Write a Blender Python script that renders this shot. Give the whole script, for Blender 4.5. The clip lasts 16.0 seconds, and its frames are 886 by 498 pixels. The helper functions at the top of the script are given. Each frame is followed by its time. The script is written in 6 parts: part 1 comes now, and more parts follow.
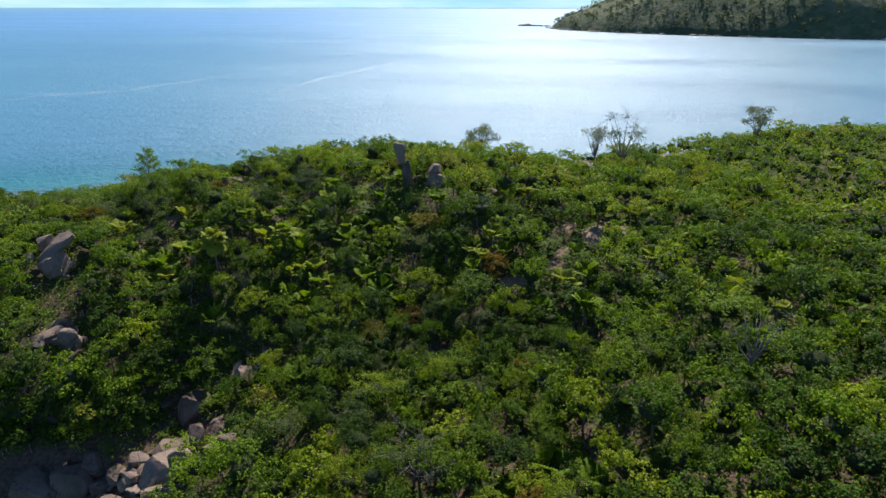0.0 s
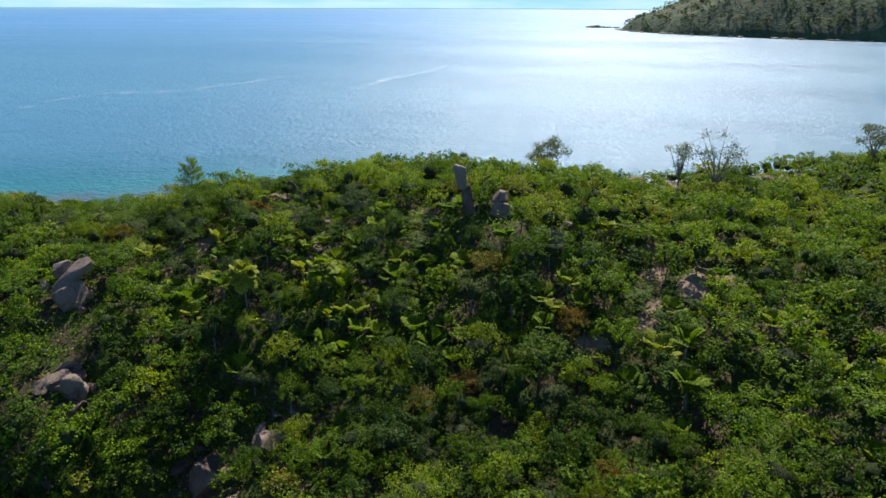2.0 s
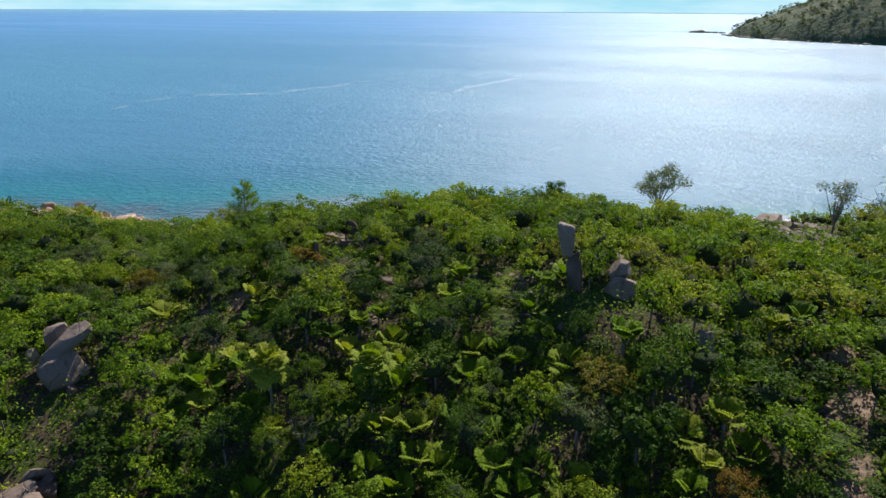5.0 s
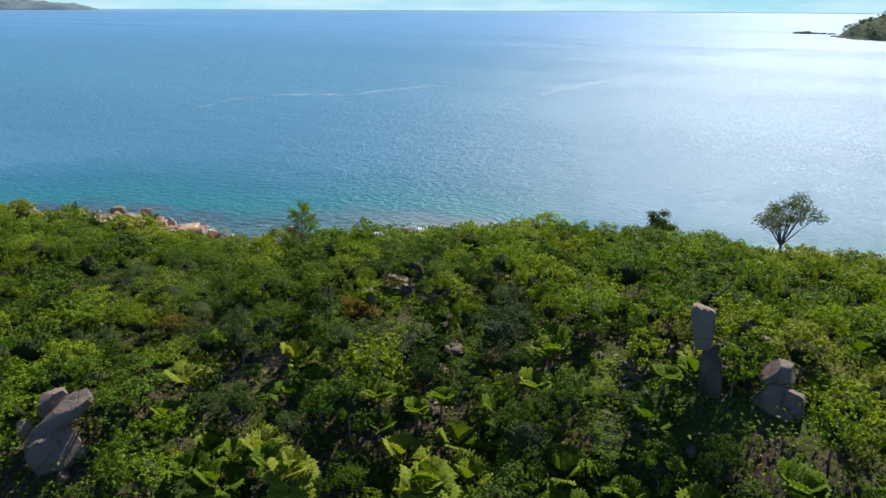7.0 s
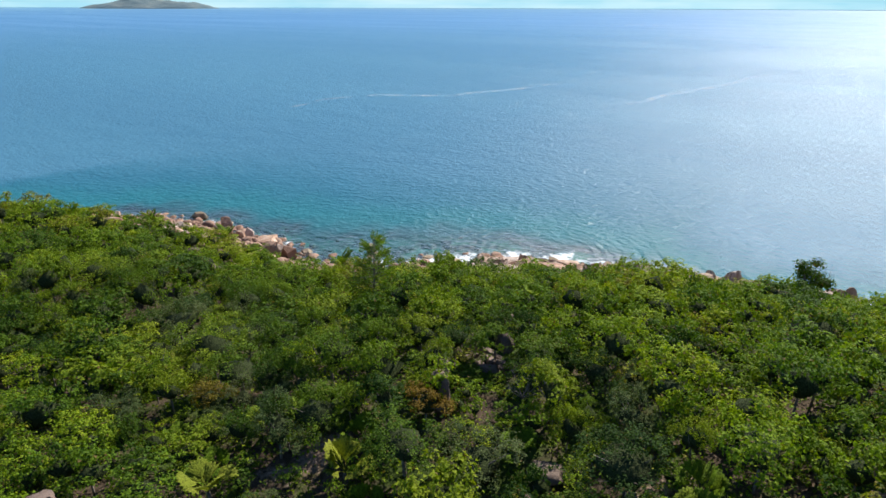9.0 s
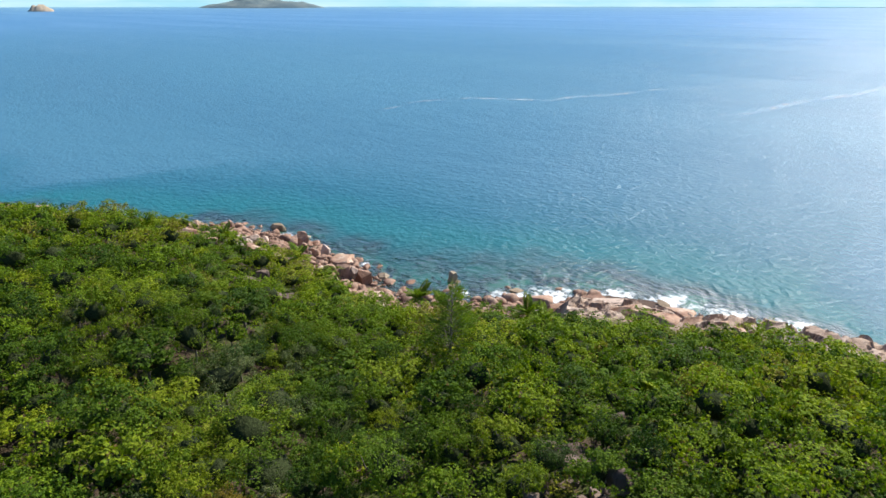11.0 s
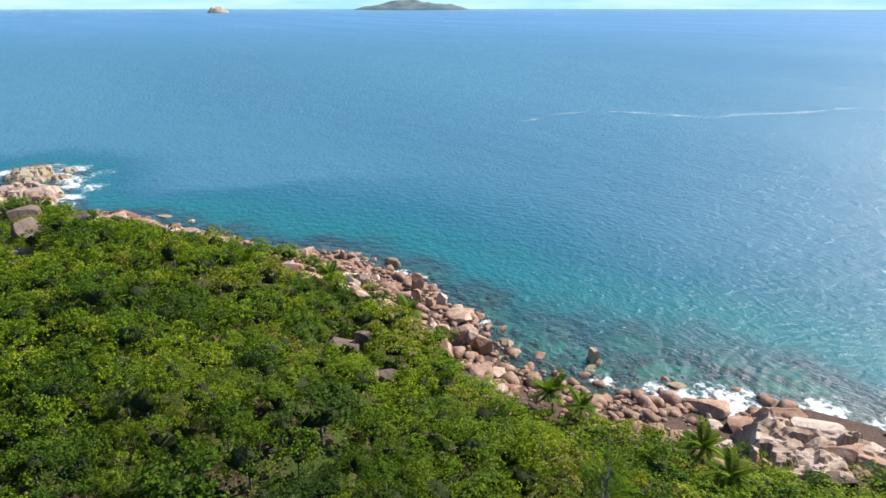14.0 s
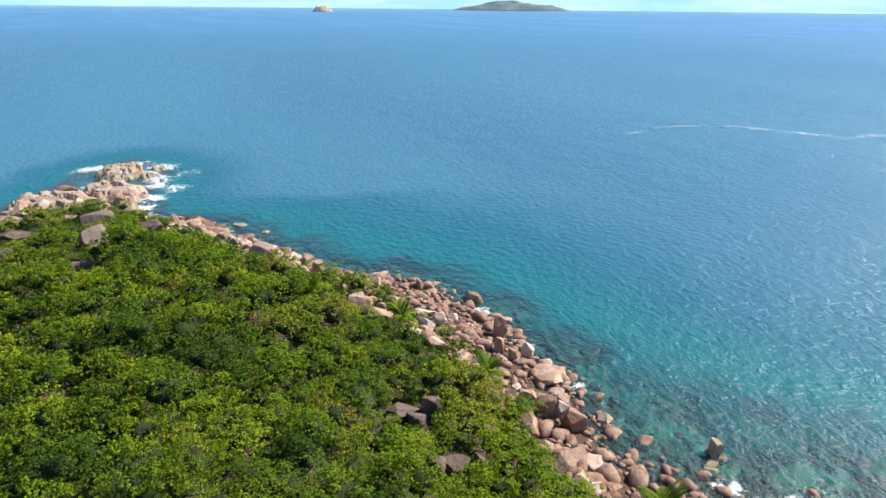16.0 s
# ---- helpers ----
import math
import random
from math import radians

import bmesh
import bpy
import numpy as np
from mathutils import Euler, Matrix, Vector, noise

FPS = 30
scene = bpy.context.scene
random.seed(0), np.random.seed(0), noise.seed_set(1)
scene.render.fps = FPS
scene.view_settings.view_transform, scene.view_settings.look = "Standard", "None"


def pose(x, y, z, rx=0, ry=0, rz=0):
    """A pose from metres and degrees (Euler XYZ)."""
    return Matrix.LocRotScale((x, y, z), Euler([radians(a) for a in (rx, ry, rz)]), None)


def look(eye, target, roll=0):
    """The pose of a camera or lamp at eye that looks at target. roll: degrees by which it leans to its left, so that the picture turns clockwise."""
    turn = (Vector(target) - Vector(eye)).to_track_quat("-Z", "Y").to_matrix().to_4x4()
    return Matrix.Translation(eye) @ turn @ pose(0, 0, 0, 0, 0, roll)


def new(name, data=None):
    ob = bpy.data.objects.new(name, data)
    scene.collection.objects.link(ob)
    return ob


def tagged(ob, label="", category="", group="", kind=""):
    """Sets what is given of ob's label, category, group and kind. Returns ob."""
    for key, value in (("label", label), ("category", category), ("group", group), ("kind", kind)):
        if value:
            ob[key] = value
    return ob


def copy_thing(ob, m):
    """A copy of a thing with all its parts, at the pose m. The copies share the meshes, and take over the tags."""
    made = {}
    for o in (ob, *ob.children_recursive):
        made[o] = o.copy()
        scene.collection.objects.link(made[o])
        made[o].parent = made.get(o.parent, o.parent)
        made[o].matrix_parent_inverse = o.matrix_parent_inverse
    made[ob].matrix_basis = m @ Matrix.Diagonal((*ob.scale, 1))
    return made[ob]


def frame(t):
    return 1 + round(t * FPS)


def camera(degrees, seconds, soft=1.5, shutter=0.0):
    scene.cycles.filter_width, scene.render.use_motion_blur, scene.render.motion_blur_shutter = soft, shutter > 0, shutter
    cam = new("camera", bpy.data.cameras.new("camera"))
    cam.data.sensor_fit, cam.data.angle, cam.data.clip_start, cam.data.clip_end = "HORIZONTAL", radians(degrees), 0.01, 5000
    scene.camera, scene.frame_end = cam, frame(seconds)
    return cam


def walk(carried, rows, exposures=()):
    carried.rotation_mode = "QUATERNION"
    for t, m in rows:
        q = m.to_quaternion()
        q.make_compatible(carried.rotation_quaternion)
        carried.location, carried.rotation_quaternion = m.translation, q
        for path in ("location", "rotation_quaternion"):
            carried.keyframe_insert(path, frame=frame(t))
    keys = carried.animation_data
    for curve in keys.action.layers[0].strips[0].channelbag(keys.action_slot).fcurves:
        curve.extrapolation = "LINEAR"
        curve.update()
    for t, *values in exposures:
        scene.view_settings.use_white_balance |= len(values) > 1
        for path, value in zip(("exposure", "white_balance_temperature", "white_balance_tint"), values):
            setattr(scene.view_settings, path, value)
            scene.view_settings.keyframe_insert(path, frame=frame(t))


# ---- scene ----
import collections

cam = camera(71.6, 16.0)
# seconds, x, y, z, yaw, pitch, roll
ROWS = [
    (0.0, 2.062, -0.342, 41.378, 4.248, -21.655, 0.094),
    (0.5, 1.701, 2.654, 41.394, 5.714, -21.695, 0.12),
    (1.0, 1.279, 5.581, 41.39, 7.183, -21.692, 0.152),
    (1.5, 0.812, 8.471, 41.369, 8.596, -21.66, 0.188),
    (2.0, 0.3, 11.349, 41.337, 9.938, -21.612, 0.226),
    (2.5, -0.264, 14.234, 41.297, 11.224, -21.556, 0.263),
    (3.0, -0.89, 17.138, 41.253, 12.483, -21.501, 0.297),
    (3.5, -1.591, 20.07, 41.21, 13.755, -21.451, 0.326),
    (4.0, -2.379, 23.031, 41.17, 15.08, -21.411, 0.35),
    (4.5, -3.261, 26.017, 41.137, 16.491, -21.384, 0.367),
    (5.0, -4.245, 29.021, 41.111, 18.014, -21.372, 0.377),
    (5.5, -5.333, 32.033, 41.097, 19.667, -21.373, 0.378),
    (6.0, -6.524, 35.04, 41.094, 21.454, -21.388, 0.372),
    (6.5, -7.816, 38.027, 41.105, 23.369, -21.416, 0.357),
    (7.0, -9.203, 40.979, 41.13, 25.399, -21.453, 0.334),
    (7.5, -10.678, 43.882, 41.171, 27.522, -21.498, 0.303),
    (8.0, -12.236, 46.722, 41.226, 29.711, -21.547, 0.267),
    (8.5, -13.872, 49.49, 41.295, 31.938, -21.596, 0.225),
    (9.0, -15.583, 52.177, 41.379, 34.176, -21.644, 0.179),
    (9.5, -17.37, 54.778, 41.477, 36.401, -21.686, 0.131),
    (10.0, -19.234, 57.292, 41.585, 38.596, -21.72, 0.083),
    (10.5, -21.185, 59.72, 41.704, 40.751, -21.744, 0.038),
    (11.0, -23.232, 62.067, 41.831, 42.864, -21.755, -0.003),
    (11.5, -25.389, 64.341, 41.963, 44.945, -21.754, -0.036),
    (12.0, -27.671, 66.549, 42.097, 47.009, -21.739, -0.059),
    (12.5, -30.09, 68.701, 42.23, 49.078, -21.712, -0.068),
    (13.0, -32.658, 70.801, 42.359, 51.174, -21.675, -0.058),
    (13.5, -35.377, 72.852, 42.479, 53.317, -21.633, -0.027),
    (14.0, -38.237, 74.848, 42.587, 55.513, -21.589, 0.029),
    (14.5, -41.212, 76.771, 42.676, 57.745, -21.553, 0.117),
    (15.0, -44.248, 78.59, 42.742, 59.963, -21.531, 0.24),
    (15.5, -47.262, 80.254, 42.78, 62.065, -21.537, 0.403),
    (16.0, -50.126, 81.685, 42.783, 63.885, -21.582, 0.611),
]
walk(cam, [(t, pose(x, y, z, 0, 0, yaw) @ pose(0, 0, 0, 90 + pitch) @ pose(0, 0, 0, 0, 0, roll)) for t, x, y, z, yaw, pitch, roll in ROWS], exposures=[(0.0, 0.66), (3.5, 0.60), (7.0, 0.54), (12.0, 0.68), (16.0, 0.76)])

# ---------------------------------------------------------------- light
SUN_AZ, SUN_EL = radians(5.0), radians(44.5)
world = bpy.data.worlds.new("sky")
scene.world = world
world.use_nodes = True
wn = world.node_tree.nodes
sky = wn.new("ShaderNodeTexSky")
sky.sky_type = "NISHITA"
sky.sun_disc = False
sky.sun_elevation, sky.sun_rotation = SUN_EL, SUN_AZ
sky.air_density, sky.dust_density, sky.ozone_density = 1.0, 0.0, 3.0
sky.altitude = 2500
wn["Background"].inputs[1].default_value = 0.11
haze = wn.new("ShaderNodeMix")
haze.data_type, haze.blend_type = "RGBA", "MULTIPLY"
haze.inputs[0].default_value, haze.inputs[7].default_value = 1.0, (0.72, 0.89, 1.03, 1.0)
world.node_tree.links.new(sky.outputs[0], haze.inputs[6])
world.node_tree.links.new(haze.outputs[2], wn["Background"].inputs[0])

sun = new("sun", bpy.data.lights.new("sun", "SUN"))
sun.data.energy, sun.data.angle, sun.data.color = 5.0, radians(0.6), (1.0, 0.95, 0.87)
toward = Vector((math.sin(SUN_AZ) * math.cos(SUN_EL), math.cos(SUN_AZ) * math.cos(SUN_EL), math.sin(SUN_EL)))
sun.matrix_world = look(toward * 300, (0, 0, 0))


# ---------------------------------------------------------------- materials
def node_mat(name):
    m = bpy.data.materials.new(name)
    m.use_nodes = True
    nt = m.node_tree
    nt.nodes.clear()
    out = nt.nodes.new("ShaderNodeOutputMaterial")
    return m, nt, out


def N(nt, kind, **values):
    n = nt.nodes.new(kind)
    for k, v in values.items():
        if k in n.inputs:
            n.inputs[k].default_value = v
        else:
            setattr(n, k, v)
    return n


def ramp(nt, fac, stops):
    n = nt.nodes.new("ShaderNodeValToRGB")
    el = n.color_ramp.elements
    while len(el) < len(stops):
        el.new(0.5)
    for e, (p, c) in zip(el, stops):
        e.position, e.color = p, (*c, 1.0)
    nt.links.new(fac, n.inputs[0])
    return n.outputs[0]


def noise_fac(nt, scale, detail=4.0, rough=0.55, vec=None, coords="pos", stretch=None):
    n = nt.nodes.new("ShaderNodeTexNoise")
    n.inputs["Scale"].default_value, n.inputs["Detail"].default_value, n.inputs["Roughness"].default_value = scale, detail, rough
    if vec is None:
        vec = nt.nodes.new("ShaderNodeNewGeometry").outputs["Position"] if coords == "pos" else nt.nodes.new("ShaderNodeTexCoord").outputs["Object"]
    if stretch:
        mp = nt.nodes.new("ShaderNodeMapping")
        mp.inputs["Scale"].default_value = stretch[:3]
        mp.inputs["Rotation"].default_value = (0, 0, radians(stretch[3]))
        nt.links.new(vec, mp.inputs[0])
        vec = mp.outputs[0]
    nt.links.new(vec, n.inputs["Vector"])
    return n.outputs["Fac"]


def math_node(nt, op, a, b=None, c=None, clamp=False):
    n = nt.nodes.new("ShaderNodeMath")
    n.operation, n.use_clamp = op, clamp
    for i, v in enumerate((a, b, c)):
        if v is None:
            continue
        if isinstance(v, (int, float)):
            n.inputs[i].default_value = v
        else:
            nt.links.new(v, n.inputs[i])
    return n.outputs[0]


def mix_col(nt, fac, a, b, mode="MIX"):
    n = nt.nodes.new("ShaderNodeMix")
    n.data_type, n.blend_type = "RGBA", mode
    for sock, v in ((n.inputs[0], fac), (n.inputs[6], a), (n.inputs[7], b)):
        if isinstance(v, (int, float)):
            sock.default_value = v
        elif isinstance(v, tuple):
            sock.default_value = (*v, 1.0)
        else:
            nt.links.new(v, sock)
    return n.outputs[2]


def span(nt, v, lo, hi):
    n = nt.nodes.new("ShaderNodeMapRange")
    n.interpolation_type = "SMOOTHSTEP"
    n.inputs[1].default_value, n.inputs[2].default_value = lo, hi
    nt.links.new(v, n.inputs[0])
    return n.outputs[0]


def bump(nt, height, strength, dist, normal=None):
    n = nt.nodes.new("ShaderNodeBump")
    n.inputs["Strength"].default_value, n.inputs["Distance"].default_value = strength, dist
    nt.links.new(height, n.inputs["Height"])
    if normal is not None:
        nt.links.new(normal, n.inputs["Normal"])
    return n.outputs[0]


def principled(nt, out, color, rough=0.7, spec=0.4, normal=None):
    p = nt.nodes.new("ShaderNodeBsdfPrincipled")
    for key, v in (("Base Color", color), ("Roughness", rough)):
        if isinstance(v, tuple):
            p.inputs[key].default_value = (*v, 1.0)
        elif isinstance(v, (int, float)):
            p.inputs[key].default_value = v
        else:
            nt.links.new(v, p.inputs[key])
    p.inputs["Specular IOR Level"].default_value = spec
    if normal is not None:
        nt.links.new(normal, p.inputs["Normal"])
    if out is not None:
        nt.links.new(p.outputs[0], out.inputs[0])
    return p


def leaf_material(name, stops, source, translucent=0.27, gloss=0.10):
    """source: 'object' takes one hue per plant object, 'tint' one per plant from the mesh."""
    m, nt, out = node_mat(name)
    if source == "object":
        hue = nt.nodes.new("ShaderNodeObjectInfo").outputs["Random"]
    else:
        at = nt.nodes.new("ShaderNodeAttribute")
        at.attribute_name = "tint"
        hue = at.outputs["Fac"]
    isle = nt.nodes.new("ShaderNodeNewGeometry").outputs["Random Per Island"]
    h = math_node(nt, "ADD", hue, math_node(nt, "MULTIPLY", math_node(nt, "SUBTRACT", isle, 0.5), 0.3), clamp=True)
    col = ramp(nt, h, stops)
    dry = span(nt, isle, 0.965, 0.975)
    col = mix_col(nt, dry, col, (0.16, 0.11, 0.035))
    # dark noise specks paint in the shade of gaps between leaves
    leaf_gap = noise_fac(nt, 8.0, 3.0, 0.65)
    col = mix_col(nt, math_node(nt, "MULTIPLY", span(nt, leaf_gap, 0.55, 0.36), 0.6), col, (0.014, 0.024, 0.006))
    p = principled(nt, None, col, 0.6, gloss, bump(nt, leaf_gap, 0.8, 0.12))
    tr = nt.nodes.new("ShaderNodeBsdfTranslucent")
    bright = mix_col(nt, 1.0, col, (1.6, 1.7, 0.5), "MULTIPLY")
    nt.links.new(bright, tr.inputs[0])
    mx = nt.nodes.new("ShaderNodeMixShader")
    mx.inputs[0].default_value = translucent
    nt.links.new(p.outputs[0], mx.inputs[1])
    nt.links.new(tr.outputs[0], mx.inputs[2])
    nt.links.new(mx.outputs[0], out.inputs[0])
    return m


GREENS = [(0.0, (0.046, 0.092, 0.010)), (0.28, (0.100, 0.175, 0.010)), (0.60, (0.190, 0.275, 0.010)), (0.86, (0.295, 0.345, 0.014)), (1.0, (0.22, 0.19, 0.04))]
DUSTY = [(0.0, (0.075, 0.110, 0.035)), (0.6, (0.12, 0.155, 0.05)), (1.0, (0.16, 0.175, 0.08))]
PALMS = [(0.0, (0.072, 0.140, 0.008)), (0.6, (0.135, 0.205, 0.010)), (1.0, (0.24, 0.265, 0.03))]
# dark-leaved shrubs of the near slope, its shade painted into their greens
SHADE_GREENS = [(0.0, (0.030, 0.066, 0.010)), (0.35, (0.070, 0.130, 0.010)), (0.70, (0.140, 0.210, 0.010)), (1.0, (0.235, 0.285, 0.014))]
RUST = [(0.0, (0.17, 0.145, 0.015)), (1.0, (0.23, 0.125, 0.02))]
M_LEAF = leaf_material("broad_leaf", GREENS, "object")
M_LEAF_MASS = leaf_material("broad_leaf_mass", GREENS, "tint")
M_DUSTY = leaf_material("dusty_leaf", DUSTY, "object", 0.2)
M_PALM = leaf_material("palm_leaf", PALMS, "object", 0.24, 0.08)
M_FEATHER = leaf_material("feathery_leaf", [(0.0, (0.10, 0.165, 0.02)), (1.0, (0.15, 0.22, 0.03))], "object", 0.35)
M_SHADE_LEAF = leaf_material("shade_green_leaf", SHADE_GREENS, "object")
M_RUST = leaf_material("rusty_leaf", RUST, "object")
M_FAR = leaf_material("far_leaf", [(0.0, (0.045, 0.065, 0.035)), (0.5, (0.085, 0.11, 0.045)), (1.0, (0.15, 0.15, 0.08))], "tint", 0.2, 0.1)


def bark_material():
    m, nt, out = node_mat("bark")
    f = noise_fac(nt, 7.0, 5.0, 0.6, stretch=(1, 1, 0.25, 0))
    col = ramp(nt, f, [(0.25, (0.07, 0.055, 0.045)), (0.5, (0.17, 0.145, 0.12)), (0.75, (0.30, 0.27, 0.24))])
    principled(nt, out, col, 0.9, 0.2, bump(nt, f, 0.6, 0.03))
    return m


M_BARK = bark_material()


# twigs and inner leaves, with the shade inside a crown painted into the colour
def shaded_twig_material():
    m, nt, out = node_mat("shaded_inner_twigs")
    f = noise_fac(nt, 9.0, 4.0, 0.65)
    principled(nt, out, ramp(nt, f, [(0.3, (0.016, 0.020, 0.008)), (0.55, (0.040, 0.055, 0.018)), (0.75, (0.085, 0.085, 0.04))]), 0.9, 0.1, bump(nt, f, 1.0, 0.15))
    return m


M_SHADED_TWIGS = shaded_twig_material()


def granite(name, base, dark, light, stain, pale):
    m, nt, out = node_mat(name)
    oi = nt.nodes.new("ShaderNodeObjectInfo")
    big = noise_fac(nt, 0.55, 5.0, 0.6)
    fine = noise_fac(nt, 14.0, 4.0, 0.7)
    streak = noise_fac(nt, 1.6, 5.0, 0.65, stretch=(1.3, 1.3, 0.2, 0))
    col = ramp(nt, big, [(0.28, dark), (0.5, base), (0.74, light)])
    col = mix_col(nt, math_node(nt, "MULTIPLY", oi.outputs["Random"], 0.62), col, dark)
    other = math_node(nt, "FRACT", math_node(nt, "MULTIPLY", oi.outputs["Random"], 7.31))
    col = mix_col(nt, math_node(nt, "MULTIPLY", span(nt, other, 0.35, 0.95), 0.75), col, pale)
    col = mix_col(nt, math_node(nt, "MULTIPLY", span(nt, streak, 0.52, 0.72), 0.75), col, stain)
    col = mix_col(nt, math_node(nt, "MULTIPLY", span(nt, fine, 0.5, 0.75), 0.35), col, (0.09, 0.075, 0.07))
    wave = nt.nodes.new("ShaderNodeTexVoronoi")
    wave.feature = "DISTANCE_TO_EDGE"
    wave.inputs["Scale"].default_value = 0.33
    geo = nt.nodes.new("ShaderNodeNewGeometry").outputs["Position"]
    warp = nt.nodes.new("ShaderNodeVectorMath")
    warp.operation = "ADD"
    nz = nt.nodes.new("ShaderNodeTexNoise")
    nz.inputs["Scale"].default_value = 1.1
    nt.links.new(geo, nz.inputs["Vector"])
    nt.links.new(geo, warp.inputs[0])
    nt.links.new(nz.outputs["Color"], warp.inputs[1])
    nt.links.new(warp.outputs[0], wave.inputs["Vector"])
    crack = math_node(nt, "SUBTRACT", 1.0, span(nt, wave.outputs["Distance"], 0.0, 0.02))
    col = mix_col(nt, math_node(nt, "MULTIPLY", crack, 0.2), col, (0.04, 0.033, 0.03))
    h = math_node(nt, "ADD", math_node(nt, "MULTIPLY", big, 1.2), math_node(nt, "MULTIPLY", fine, 0.14))
    h = math_node(nt, "SUBTRACT", h, math_node(nt, "MULTIPLY", crack, 0.15))
    principled(nt, out, col, 0.82, 0.25, bump(nt, h, 0.9, 0.3))
    return m


M_ROCK = granite("pink_granite", (0.45, 0.285, 0.19), (0.24, 0.115, 0.07), (0.66, 0.51, 0.39), (0.13, 0.09, 0.075), (0.62, 0.51, 0.42))
# brown cobble stone, darkened to carry the shade in gaps between boulders
M_COBBLE = granite("shaded_brown_cobble", (0.36, 0.22, 0.15), (0.16, 0.085, 0.055), (0.54, 0.40, 0.30), (0.08, 0.058, 0.05), (0.34, 0.25, 0.2))
M_SLAB = granite("slab_granite", (0.42, 0.305, 0.22), (0.21, 0.135, 0.095), (0.60, 0.48, 0.37), (0.095, 0.07, 0.062), (0.46, 0.355, 0.285))
M_GREY = granite("grey_granite", (0.162, 0.112, 0.084), (0.065, 0.044, 0.034), (0.29, 0.21, 0.165), (0.036, 0.026, 0.022), (0.23, 0.17, 0.133))
M_TAN = granite("tan_granite", (0.36, 0.27, 0.165), (0.20, 0.14, 0.085), (0.52, 0.42, 0.29), (0.14, 0.10, 0.08), (0.46, 0.38, 0.28))


def ground_material():
    m, nt, out = node_mat("hill_soil")
    geo = nt.nodes.new("ShaderNodeNewGeometry")
    sep = nt.nodes.new("ShaderNodeSeparateXYZ")
    nt.links.new(geo.outputs["Position"], sep.inputs[0])
    z = sep.outputs["Z"]
    a, b = noise_fac(nt, 0.25, 5.0), noise_fac(nt, 3.0, 5.0, 0.65)
    litter = ramp(nt, b, [(0.3, (0.035, 0.026, 0.018)), (0.55, (0.085, 0.06, 0.04)), (0.75, (0.15, 0.11, 0.075))])
    moss = ramp(nt, b, [(0.3, (0.02, 0.035, 0.008)), (0.7, (0.07, 0.10, 0.02))])
    col = mix_col(nt, span(nt, a, 0.42, 0.58), litter, moss)
    at = nt.nodes.new("ShaderNodeAttribute")
    at.attribute_name = "dirt"
    dirt = ramp(nt, b, [(0.25, (0.15, 0.10, 0.07)), (0.6, (0.27, 0.19, 0.135)), (0.8, (0.40, 0.31, 0.24))])
    col = mix_col(nt, span(nt, math_node(nt, "ADD", at.outputs["Fac"], math_node(nt, "MULTIPLY", math_node(nt, "SUBTRACT", b, 0.5), 0.7)), 0.35, 0.6), col, dirt)
    shore = ramp(nt, b, [(0.3, (0.05, 0.035, 0.028)), (0.6, (0.12, 0.08, 0.06)), (0.8, (0.24, 0.17, 0.13))])
    col = mix_col(nt, span(nt, z, 4.2, 2.6), col, shore)
    bed = noise_fac(nt, 0.16, 6.0, 0.62)
    sea = ramp(nt, bed, [(0.40, (0.05, 0.045, 0.033)), (0.46, (0.15, 0.14, 0.10)), (0.54, (0.42, 0.40, 0.30))])
    col = mix_col(nt, span(nt, z, -0.2, -1.0), col, sea)
    principled(nt, out, col, 0.95, 0.1, bump(nt, b, 0.7, 0.25))
    return m


M_SOIL = ground_material()


